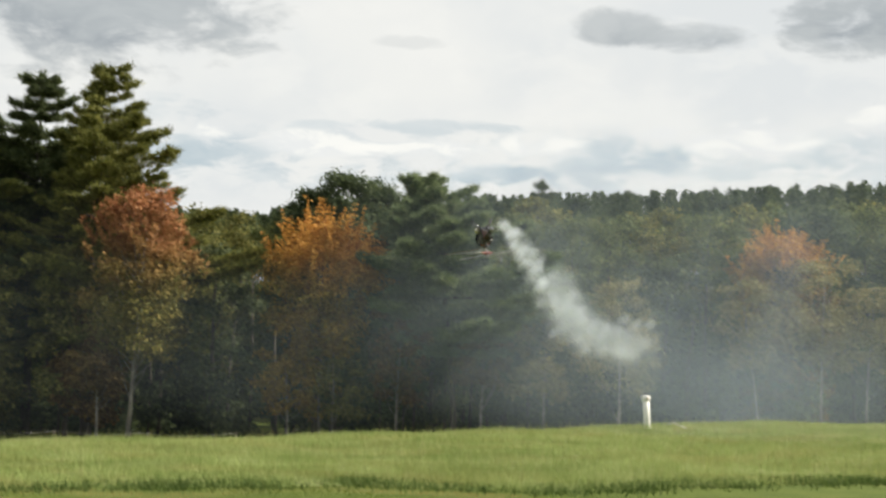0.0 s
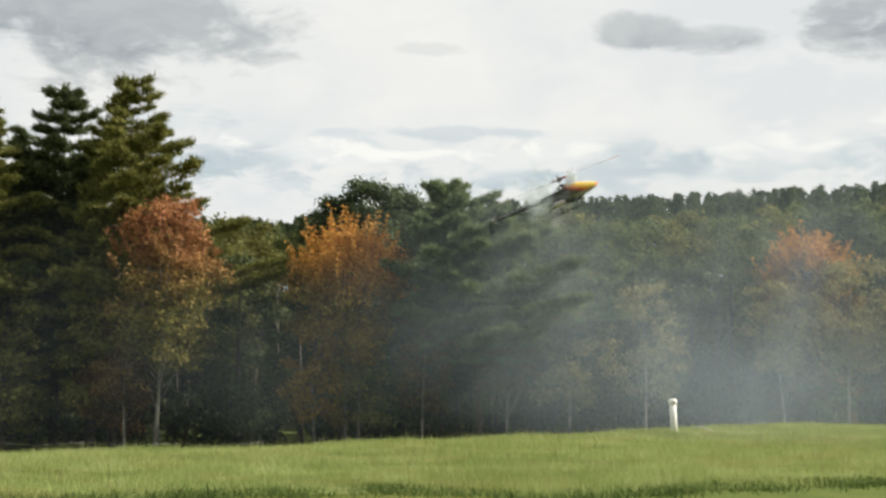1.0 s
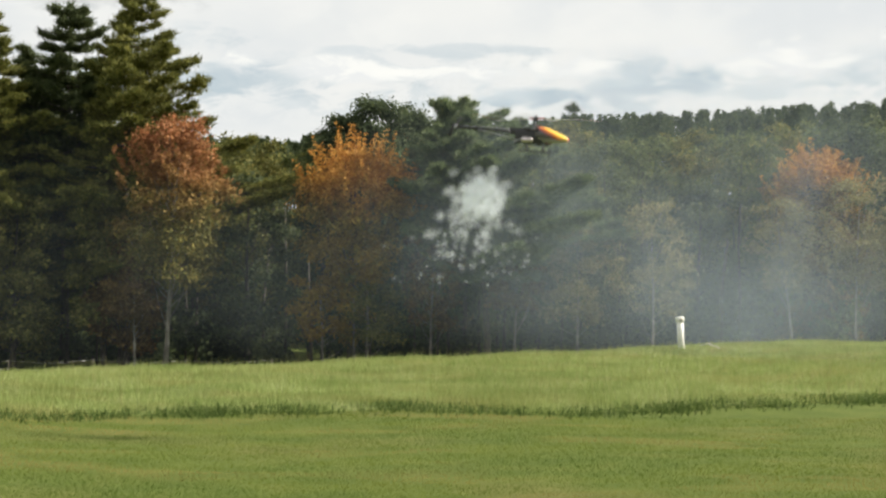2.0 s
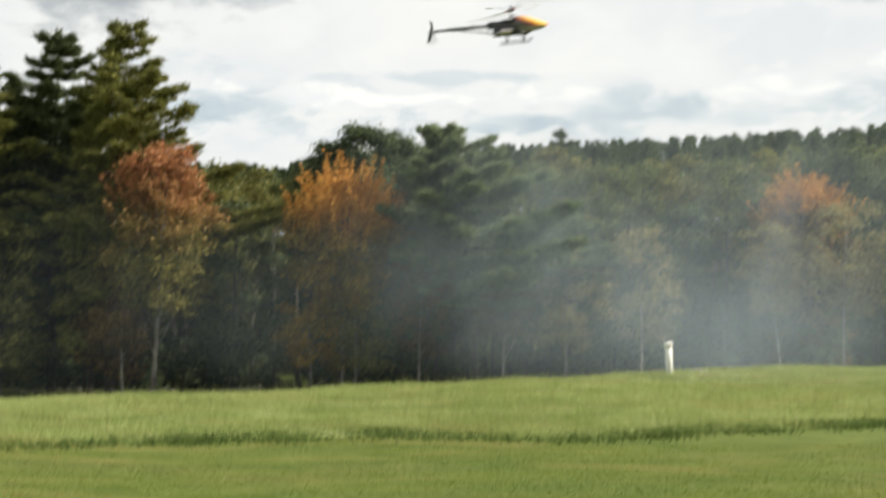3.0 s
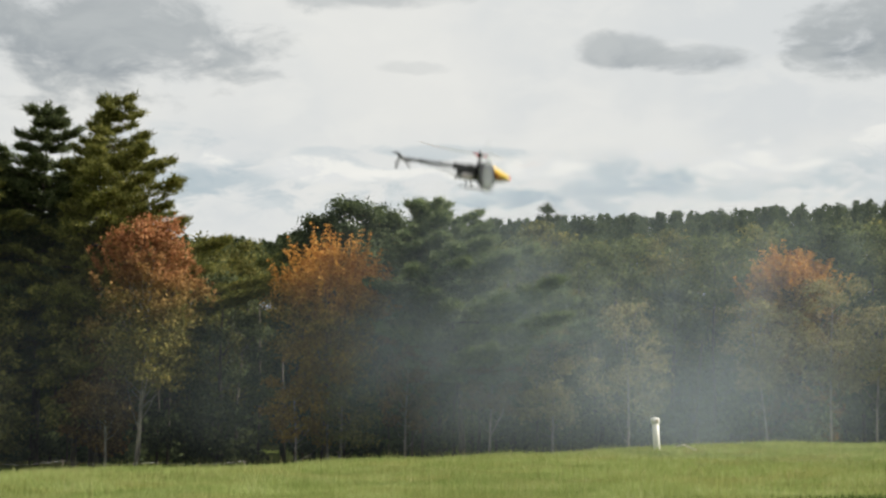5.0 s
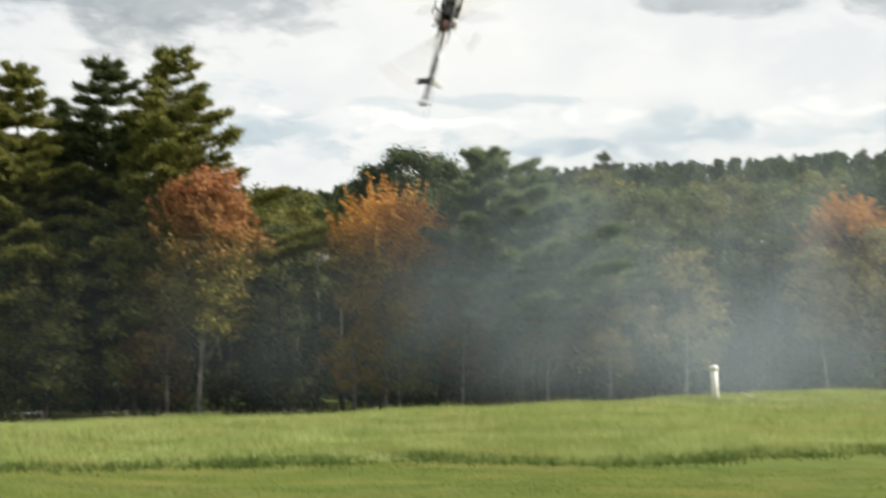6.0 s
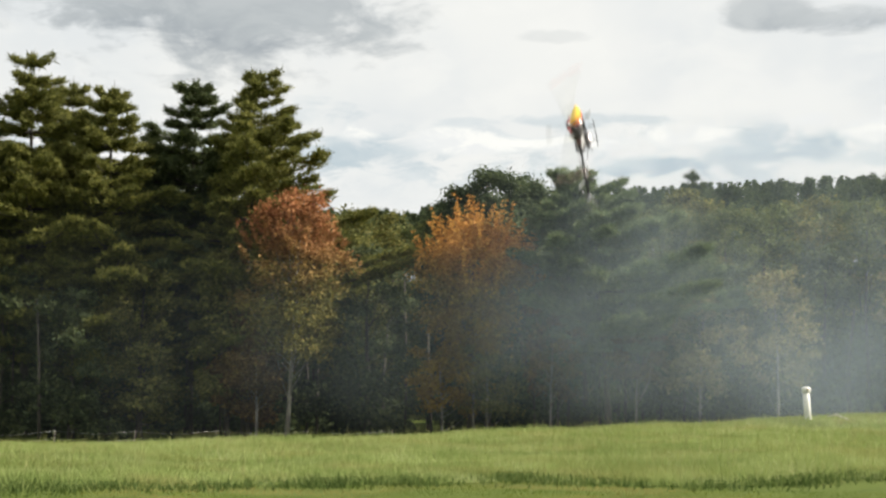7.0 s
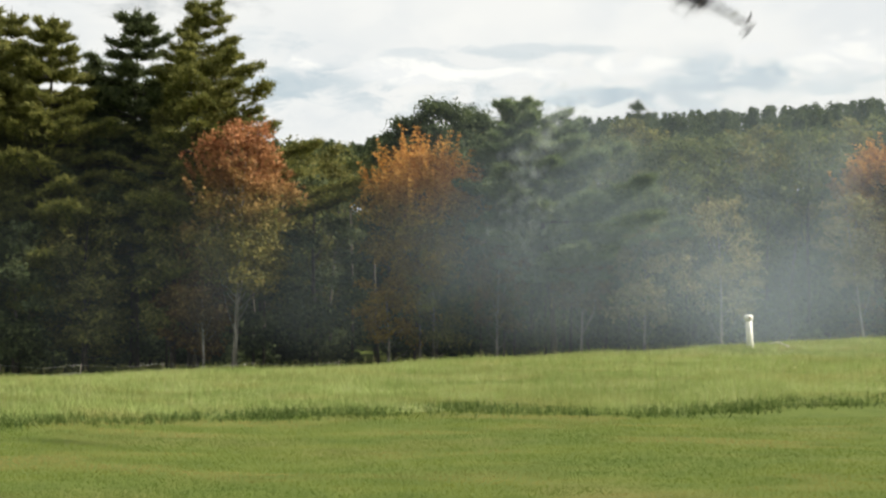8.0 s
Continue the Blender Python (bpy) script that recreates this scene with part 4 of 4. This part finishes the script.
def build_helicopter():
    heli = new("model_helicopter")
    part("canopy", bm_loft([(-0.02, 0, 0.010, 0.030, 0.035, 0.9), (0.01, 0, 0.006, 0.058, 0.062, 0.85), (0.06, 0, 0.000, 0.076, 0.084, 0.85), (0.13, 0, -0.010, 0.083, 0.090, 0.9),
                            (0.20, 0, -0.022, 0.078, 0.079, 0.9), (0.27, 0, -0.031, 0.064, 0.060, 0.95), (0.33, 0, -0.036, 0.047, 0.041, 1), (0.37, 0, -0.038, 0.028, 0.024, 1), (0.392, 0, -0.038, 0.008, 0.008, 1)], 24),
         canopy_material(), heli, "glossy yellow, orange and red canopy with grey flanks")
    for s in (1, -1):
        part("side_frame", bm_box((0.30, 0.006, 0.15), (-0.07, s * 0.045, -0.045), 0.002), BLACK, heli)
        part("frame_plate", bm_box((0.16, 0.006, 0.07), (-0.20, s * 0.040, 0.005), 0.002), BLACK, heli)
    part("engine", bm_box((0.10, 0.075, 0.10), (-0.03, 0, -0.06), 0.012), BLACK, heli)
    part("cooling_head", bm_box((0.05, 0.07, 0.045), (-0.03, 0, 0.02), 0.006), ALLOY, heli)
    part("main_gear", bm_tube([(-0.05, 0, 0.032), (-0.05, 0, 0.048)], [0.085, 0.085], 28), plain("dark_gear_plastic", (0.06, 0.055, 0.05), 0.5), heli)
    part("fuel_tank", bm_loft([(-0.19, 0, -0.03, 0.02, 0.03, 0.6), (-0.18, 0, -0.03, 0.036, 0.046, 0.6), (-0.11, 0, -0.03, 0.038, 0.05, 0.6), (-0.10, 0, -0.03, 0.02, 0.03, 0.6)], 14),
         plain("milky_fuel_tank", (0.26, 0.13, 0.12), 0.35), heli, "milky pinkish fuel tank")
    part("muffler", bm_tube([(-0.15, -0.07, -0.085), (-0.14, -0.07, -0.085), (-0.03, -0.07, -0.085), (-0.015, -0.07, -0.085)], [0.018, 0.03, 0.03, 0.018], 14), SILVER, heli, "silver exhaust muffler")
    part("exhaust_pipe", bm_tube([(-0.15, -0.07, -0.085), (-0.20, -0.075, -0.10), (-0.23, -0.08, -0.125)], [0.011, 0.011, 0.012], 10), ALLOY, heli)
    part("radio_tray", bm_box((0.13, 0.07, 0.02), (0.10, 0, -0.118), 0.004), BLACK, heli)
    part("battery", bm_box((0.08, 0.045, 0.03), (0.16, 0, -0.095), 0.006), plain("dark_red_battery", (0.14, 0.03, 0.03), 0.5), heli)
    part("servo", bm_box((0.045, 0.022, 0.04), (0.02, 0.056, 0.035), 0.003), BLACK, heli)
    part("servo", bm_box((0.045, 0.022, 0.04), (0.02, -0.056, 0.035), 0.003), BLACK, heli)
    # tail
    part("tail_boom", bm_tube([(-0.18, 0, 0.0), (-0.5, 0, 0.0), (-0.90, 0, 0.0)], [0.0165, 0.0155, 0.0145], 14), BOOM, heli, "black tubular tail boom")
    for s in (1, -1):
        part("boom_support", bm_tube([(-0.15, s * 0.045, -0.10), (-0.40, s * 0.026, -0.05), (-0.66, s * 0.012, -0.008)], [0.0055] * 3, 8), ALLOY, heli)
    part("boom_clamp", bm_box((0.03, 0.045, 0.045), (-0.66, 0, 0), 0.005), BLACK, heli)
    part("pushrod", bm_tube([(-0.10, 0.022, 0.03), (-0.5, 0.022, 0.028), (-0.88, 0.022, 0.012)], [0.0032] * 3, 6), ALLOY, heli)
    part("pushrod_guide", bm_box((0.012, 0.02, 0.04), (-0.45, 0.012, 0.014), 0.002), BLACK, heli)
    for s in (1, -1):
        fin = bm_box((0.06, 0.10, 0.004), (-0.675, s * 0.055, 0.004), 0.0015)
        for v in fin.verts:
            v.co.x -= abs(v.co.y) * 0.35
        part("stabiliser", fin, PADDLE if s > 0 else BLACK, heli)
    fin = bm_box((0.028, 0.004, 0.15), (-0.905, -0.022, -0.045), 0.0015)
    for v in fin.verts:
        v.co.x -= abs(v.co.z) * 0.40
    part("vertical_fin", fin, BLACK, heli)
    part("tail_gearbox", bm_box((0.05, 0.034, 0.04), (-0.90, 0, 0), 0.006), ALLOY, heli)
    # skids
    for sx in (0.10, -0.085):
        for s in (1, -1):
            part("skid_strut", bm_tube([(sx, s * 0.03, -0.12), (sx + 0.005, s * 0.080, -0.14), (sx + 0.012, s * 0.105, -0.196)], [0.007, 0.0065, 0.006], 8), SKID, heli)
    for s in (1, -1):
        part("skid_rail", bm_tube([(-0.16, s * 0.108, -0.202), (0.14, s * 0.108, -0.202), (0.18, s * 0.108, -0.197), (0.205, s * 0.108, -0.182)], [0.0055, 0.0055, 0.0055, 0.004], 8), SKID, heli)
    # mast and rotor
    part("mast", bm_tube([(0, 0, -0.02), (0, 0, 0.10), (0, 0, 0.185)], [0.0075] * 3, 12), ALLOY, heli)
    part("swashplate", bm_tube([(0, 0, 0.082), (0, 0, 0.094), (0, 0, 0.104)], [0.032, 0.034, 0.024], 18), BLACK, heli)
    for k in range(3):
        a = 2.1 * k + 0.4
        part("control_rod", bm_tube([(0.03 * math.cos(a), 0.03 * math.sin(a), 0.03), (0.03 * math.cos(a), 0.03 * math.sin(a), 0.088)], [0.003, 0.003], 6), ALLOY, heli)
    rotor = part("main_rotor", bm_box((0.055, 0.04, 0.05), (0, 0, -0.004), 0.008), BLACK, heli, "rotor head with two blades and a flybar")
    rotor.matrix_basis = pose(0, 0, 0.165)
    for s in (0, 180):
        g = part("blade_grip", bm_box((0.07, 0.026, 0.02), (0.06, 0, 0), 0.005), RED_PART, rotor)
        bl = part("blade", bm_blade(0.085, 0.755, 0.050, 0.006), [BLADE, BLADE_TIP], rotor, "pale grey rotor blade with a red tip")
        g.matrix_basis = bl.matrix_basis = pose(0, 0, 0, 4, 0, s)
    part("flybar", bm_tube([(0, -0.24, 0.018), (0, 0.24, 0.018)], [0.0028, 0.0028], 6), ALLOY, rotor)
    for s in (1, -1):
        part("paddle", bm_box((0.042, 0.085, 0.007), (0, s * 0.275, 0.018), 0.003), PADDLE, rotor)
    part("head_cap", bm_tube([(0, 0, 0.01), (0, 0, 0.04), (0, 0, 0.05)], [0.02, 0.018, 0.008], 10), ALLOY, rotor)
    tail = part("tail_rotor", bm_tube([(0, 0, 0), (0, 0.03, 0)], [0.009, 0.007], 10), BLACK, heli)
    tail.matrix_basis = pose(-0.905, 0.022, 0)
    for s in (0, 180):
        b = part("blade", bm_blade(0.018, 0.135, 0.028, 0.005), [SKID, SKID], tail, "short dark tail blade")
        b.matrix_basis = pose(0, 0.022, 0, 90, s, 0)
    tagged(heli, "model helicopter with flame-painted canopy and black tail boom, flying", "model helicopter")
    return heli, rotor, tail


HELI, ROTOR, TAIL_ROTOR = build_helicopter()


# ---- smoke ----
def haze_material(name, amount, streak, grain=0.22, rim=0.97, tint=(0.62, 0.72, 0.84)):
    """Thin drifting smoke: mostly clear, densest in the middle of its bank."""
    m = bpy.data.materials.new(name)
    m.use_nodes = True
    nt = m.node_tree
    nt.nodes.clear()
    out, ms, tp, df = (nt.nodes.new("ShaderNode" + k) for k in ("OutputMaterial", "MixShader", "BsdfTransparent", "BsdfDiffuse"))
    df.inputs[0].default_value = (*tint, 1)
    co, mp, ln, mr, mu = (nt.nodes.new("ShaderNode" + k) for k in ("TexCoord", "Mapping", "VectorMath", "MapRange", "Math"))
    nt.links.new(co.outputs["Generated"], mp.inputs[0])
    mp.inputs["Location"].default_value, mp.inputs["Scale"].default_value = (-1, 0, -1), (2, 0, 2)
    ln.operation = "LENGTH"
    nt.links.new(mp.outputs[0], ln.inputs[0])
    mr.interpolation_type = "SMOOTHSTEP"
    nt.links.new(ln.outputs["Value"], mr.inputs[0])
    for i, v in ((1, 0.1), (2, rim), (3, amount), (4, 0.0)):
        mr.inputs[i].default_value = v
    n1 = nt.nodes.new("ShaderNodeMapRange")
    nt.links.new(tex(nt, grain, 5, "Object", streak), n1.inputs[0])
    for i, v in ((1, 0.30), (2, 0.72), (3, 0.45), (4, 1.5)):
        n1.inputs[i].default_value = v
    mu.operation = "MULTIPLY"
    nt.links.new(mr.outputs[0], mu.inputs[0])
    nt.links.new(n1.outputs[0], mu.inputs[1])
    nt.links.new(mu.outputs[0], ms.inputs[0])
    nt.links.new(tp.outputs[0], ms.inputs[1])
    tr, both = nt.nodes.new("ShaderNodeBsdfTranslucent"), nt.nodes.new("ShaderNodeMixShader")
    tr.inputs[0].default_value = (*tint, 1)
    both.inputs[0].default_value = 0.5
    nt.links.new(df.outputs[0], both.inputs[1])
    nt.links.new(tr.outputs[0], both.inputs[2])
    nt.links.new(both.outputs[0], ms.inputs[2])
    nt.links.new(ms.outputs[0], out.inputs[0])
    return m


HAZE = []


def build_haze():
    # azimuth, elevation, distance, half width, half height, share covered by each side, drift in metres
    for k, (az, el, d, hw, hh, amount, drift) in enumerate((
            (14.0, 3.2, 69.5, 22.0, 10.5, 0.116, (-2.5, 0.0)),
            (17.0, -0.3, 62.5, 8.0, 4.8, 0.120, (-4.0, 0.6)),
            (9.0, 0.5, 66.0, 9.5, 6.0, 0.090, (-5.0, 0.8)),
            (4.5, 3.6, 72.3, 10.0, 6.4, 0.036, (-1.0, 0.6)),
            (-2.0, 0.6, 67.5, 12.0, 5.4, 0.055, (-1.5, 0.3)),
            # left bank: a painted veil, added to lift the dark tones of the wood
            (-13.0, 0.8, 71.0, 15.0, 9.0, 0.020, (0.5, 0.0)),
            (15.0, -0.9, 37.0, 8.0, 1.7, 0.060, (-1.2, 0.0)))):
        bm = bmesh.new()
        bmesh.ops.create_icosphere(bm, subdivisions=4, radius=1.0)
        for v in bm.verts:
            q = 1 + 0.10 * noise.noise(v.co * 1.8 + Vector((k * 5.0, 0, 0)))
            v.co = Vector((v.co.x * hw * q, v.co.y * 1.4 * q, v.co.z * hh * q))
        ob = part("smoke_haze", bm, haze_material("thin_smoke_haze", amount, (1.6, 1.0, 0.7)))
        tagged(ob, "thin pale smoke haze before the trees, also lifting their dark tones", "smoke haze", group="smoke haze banks")
        p = Vector((d * math.sin(radians(az)), d * math.cos(radians(az)), EYE[2] + d * math.tan(radians(el))))
        HAZE.append((ob, p, Vector((drift[0], 0, drift[1])), -az))


build_haze()

PUFFS = []


def build_puffs():
    """Bursts of smoke: each a trail of small soft puffs, which leave the exhaust one after another."""
    rng = np.random.default_rng(9)
    kinds = {}
    for size, amount in ((0.085, 0.19), (0.084, 0.065), (0.083, 0.038), (0.082, 0.150), (0.081, 0.042), (0.27, 0.06)):
        kinds[size] = []
        for k in range(6):
            bm = bmesh.new()
            bmesh.ops.create_icosphere(bm, subdivisions=3, radius=1.0)
            for v in bm.verts:
                q = 1 + 0.25 * noise.noise(v.co * 1.6 + Vector((k * 7.0, 3, 0)))
                v.co = Vector((v.co.x, v.co.y * 0.75, v.co.z)) * q * size
            src = part("puff", bm, haze_material("white_smoke_puff", amount, (1, 1, 1), 0.55 / size + k, 0.93, (0.84, 0.89, 0.94)))
            kinds[size].append(src.data)
            bpy.data.objects.remove(src)
    # seconds of the first and last puff, how many, speed at which they are thrown, seconds to slow down, how fast they
    # spread, seconds before they are sent behind the trees, and how long that takes
    for t0, t1, count, throw, slow, spread, stay, leave in (
            (-0.55, 0.36, 190, (-2.0, 0.4, -6.0), 0.34, 0.18, 0.16, 0.36),
            (0.84, 1.78, 600, (-2.2, 0.8, -1.7), 0.40, 0.17, 0.42, 0.5),
            (5.0, 5.56, 440, (1.8, 0.6, -3.4), 0.40, 0.27, 0.22, 0.4),
            (7.12, 7.80, 420, (-2.6, 0.7, -2.8), 0.40, 0.17, 0.24, 0.45)):
        trail = new("smoke_trail")
        tagged(trail, "burst of white exhaust smoke blown from the helicopter", "smoke", group="bursts of smoke")
        for i in range(count):
            born = t0 + (t1 - t0) * i / (count - 1)
            ob = new("puff", kinds[0.081 if t0 > 7 else 0.27 if born <= -0.22 and i % 2 else 0.082 if 0 < t0 < 2 else 0.083 if 4 < t0 < 6 else 0.084 if t0 > 4 or (t0 < 0 < born) else 0.085][i % 6])
            ob.parent = trail
            PUFFS.append((ob, born, Vector(throw) * rng.uniform(0.8, 1.2), (slow, stay, leave), spread, Vector(rng.normal(0, 1, 3)), rng.uniform(-180, 180)))


build_puffs()


def flown(t):
    """Where the helicopter is at t seconds: place and turn, between the rows of FLIGHT."""
    if t <= FLIGHT[0][0]:
        return pose(*FLIGHT[0][1:])
    for a, b in zip(FLIGHT, FLIGHT[1:]):
        if t <= b[0]:
            return pose(*a[1:]).lerp(pose(*b[1:]), (t - a[0]) / (b[0] - a[0]))
    return pose(*FLIGHT[-1][1:])


# the trail that already hangs in the air at the start: seconds of age, place
OLD = [(0.0, (1.74, 15.7, 3.22)), (0.12, (2.02, 15.7, 2.90)), (0.25, (2.30, 15.7, 2.48)), (0.40, (2.68, 15.7, 2.08)), (0.60, (3.5, 15.7, 1.78))]
INSIDE = Vector((0.075, 0, -0.005))   # in its nose
PORT = Vector((-0.20, -0.06, -0.08))   # the exhaust, in the helicopter's space


def move_smoke():
    for ob, p, drift, turn in HAZE:
        walk(ob, [(0.0, pose(*p, 0, 0, turn)), (4.0, pose(*(p + drift * 0.6), 0, 0, turn)), (8.0, pose(*(p + drift), 0, 0, turn))])
    for ob, born, throw, (slow, stay, leave), spread, side, roll in PUFFS:
        rows = []
        if born <= 0:
            ages, places = [a for a, _ in OLD], [q for _, q in OLD]
            start = Vector([float(np.interp(-born, ages, [q[k] for q in places])) for k in range(3)]) + side * 0.05 * (0.6 - 3.2 * born)
            throw = throw * 0.25 * (1 + born)
            stamps = [0.0]
        else:
            # carried inside the helicopter until it is blown out
            rows = [(t, pose(*(pose(x, y, z, a, b, c) @ INSIDE), 0, roll, 0)) for t, x, y, z, a, b, c in FLIGHT if t < born - 0.06] or [(0.0, pose(*(flown(0.0) @ INSIDE), 0, roll, 0))]
            m = flown(born)
            rows.append((born, pose(*(m @ INSIDE), 0, roll, 0)))
            start = m @ PORT
            stamps = [born + 0.04]
        birth = max(born, 0.0)
        stamps += [birth + q for q in (0.1, 0.2, 0.3, 0.4, 0.5, 0.6, 0.7, 0.8, 0.95, 1.1, 4.0) if birth + q < 7.9] + [8.0]
        home = Vector((7 + 2.5 * side.x, 104 + 2 * side.y, 3.5 + 1.0 * side.z))   # sent far behind the trees, to shrink and hide from the camera's view
        for t in stamps:
            age = t - birth
            p = start + throw * slow * (1 - math.exp(-age / slow))
            p += side * spread * (0.0 if age <= 0 else 0.35 + 1.2 * age)
            gone = min(1.0, max(0.0, (age - stay) / leave))
            p = p.lerp(home, gone * gone * (3 - 2 * gone))
            p.z = max(p.z, 0.3 if p.y < 40 else -1.0)
            rows.append((t, pose(*p, 0, roll + 25 * min(age, 2.0), 0)))
        last = -1
        kept = []
        for t, m in rows:
            if frame(t) > last and frame(t) <= frame(8.0):
                kept.append((t, m))
                last = frame(t)
        walk(ob, kept)


# ---- what moves ----
# seconds; place of the mast; turn of the airframe in degrees
FLIGHT = [
    (0.00, 1.50, 15.36, 3.04, 170, 1, 89),
    (0.10, 1.37, 15.36, 3.14, 164, 10, 96),
    (0.20, 1.35, 14.34, 3.27, 142, 34, 129),
    (0.30, 1.27, 13.81, 3.53, 160, 28, 166),
    (0.40, 1.25, 13.18, 3.70, 160, 10, 177),
    (0.50, 1.45, 14.32, 4.14, 163, -14, 179),
    (0.60, 1.78, 15.65, 4.43, 153, -33, -160),
    (0.70, 1.95, 15.63, 4.41, 103, -35, -106),
    (0.80, 2.07, 15.65, 4.22, 80, -30, -84),
    (0.90, 2.20, 15.67, 3.94, 45, -31, -57),
    (1.00, 2.17, 15.72, 3.66, 17, -20, -24),
    (1.10, 2.12, 15.75, 3.49, 11, -14, -4),
    (1.20, 2.05, 15.78, 3.26, 10, -6, -4),
    (1.30, 1.96, 15.80, 3.21, 7, -1, -3),
    (1.50, 1.90, 15.71, 3.17, 3, 5, -3),
    (1.70, 1.84, 15.82, 3.12, 2, 0, -3),
    (1.95, 1.77, 15.81, 3.31, 2, 5, -3),
    (2.30, 1.70, 15.73, 3.96, 2, -1, -3),
    (2.60, 1.73, 15.63, 4.54, 2, -3, -3),
    (2.80, 1.74, 15.59, 4.78, 7, -6, -3),
    (2.90, 1.71, 15.57, 4.90, 2, -7, -3),
    (3.00, 1.61, 15.58, 4.90, 3, -6, -3),
    (3.10, 1.52, 15.57, 4.97, 9, -4, -4),
    (3.20, 1.55, 15.53, 5.13, 39, -2, -4),
    (3.30, 1.62, 15.50, 5.21, 90, -4, -4),
    (3.40, 1.69, 15.48, 5.26, 156, -3, -4),
    (3.50, 1.68, 15.47, 5.28, -147, -5, -4),
    (3.60, 1.59, 15.49, 5.26, -92, -4, -4),
    (3.70, 1.45, 15.53, 5.19, -44, -4, -4),
    (3.80, 1.36, 15.57, 5.08, -9, -4, -4),
    (3.90, 1.32, 15.57, 5.06, 6, -2, -4),
    (4.00, 1.31, 15.53, 5.23, 27, 1, -4),
    (4.10, 1.40, 15.50, 5.37, 71, -3, -4),
    (4.20, 1.52, 15.46, 5.46, 146, -3, -4),
    (4.35, 1.52, 15.46, 5.45, -134, -7, -4),
    (4.50, 1.46, 15.51, 5.29, -64, -5, -4),
    (4.70, 1.36, 15.59, 4.95, 1, -2, -4),
    (4.90, 1.36, 15.68, 4.48, 6, 4, -3),
    (5.10, 1.30, 14.32, 3.47, -1, 14, -55),
    (5.30, 1.23, 12.90, 2.61, 2, 14, -75),
    (5.40, 0.97, 12.18, 3.00, 3, 18, -59),
    (5.50, 0.75, 10.91, 3.04, -22, 7, -11),
    (5.60, 0.54, 11.48, 3.79, -88, -22, -4),
    (5.70, 0.44, 11.44, 4.01, -87, -36, -5),
    (5.80, 0.40, 11.37, 4.33, -85, -50, -6),
    (5.90, 0.32, 11.56, 4.39, -86, -59, -8),
    (6.00, 0.32, 11.96, 4.41, -148, -66, 54),
    (6.10, 0.22, 12.68, 4.45, -175, -57, 80),
    (6.20, 0.33, 13.71, 4.42, 180, -43, 86),
    (6.30, 0.36, 14.72, 4.49, 180, -33, 90),
    (6.40, 0.49, 15.23, 4.40, -169, -2, 124),
    (6.50, 0.47, 15.51, 4.53, 166, 6, 139),
    (6.60, 0.62, 15.67, 4.74, 165, 2, 164),
    (6.70, 0.62, 15.68, 4.70, 164, -7, -178),
    (6.80, 0.77, 15.69, 4.67, -180, -40, 158),
    (6.90, 0.83, 15.71, 4.56, -154, -54, 147),
    (7.00, 0.90, 15.77, 4.20, -52, -62, 104),
    (7.10, 0.97, 15.80, 3.91, 168, -82, -142),
    (7.20, 0.94, 15.85, 3.55, -54, -73, 106),
    (7.30, 0.91, 15.88, 3.33, -32, -42, 98),
    (7.40, 0.89, 15.90, 3.18, -4, -16, 96),
    (7.50, 0.92, 15.89, 3.25, 11, -4, 102),
    (7.60, 1.06, 15.83, 3.66, 15, -2, 123),
    (7.70, 1.28, 15.79, 3.79, 21, -7, 120),
    (7.80, 1.75, 15.68, 4.29, 30, -13, 129),
    (7.90, 2.11, 15.60, 4.47, 35, -21, 132),
    (8.00, 2.73, 15.38, 4.90, 32, -32, 130),
]


def motions():
    walk(HELI, [(t, pose(x, y, z, a, b, c)) for t, x, y, z, a, b, c in FLIGHT])
    spin = [(k / FPS, pose(0, 0, 0.165, 0, 0, 25 + 83 * k)) for k in range(8 * FPS + 1)]
    walk(ROTOR, spin)
    walk(TAIL_ROTOR, [(k / FPS, pose(-0.905, 0.022, 0, 0, 77 * k, 0)) for k in range(8 * FPS + 1)])
    move_smoke()


motions()
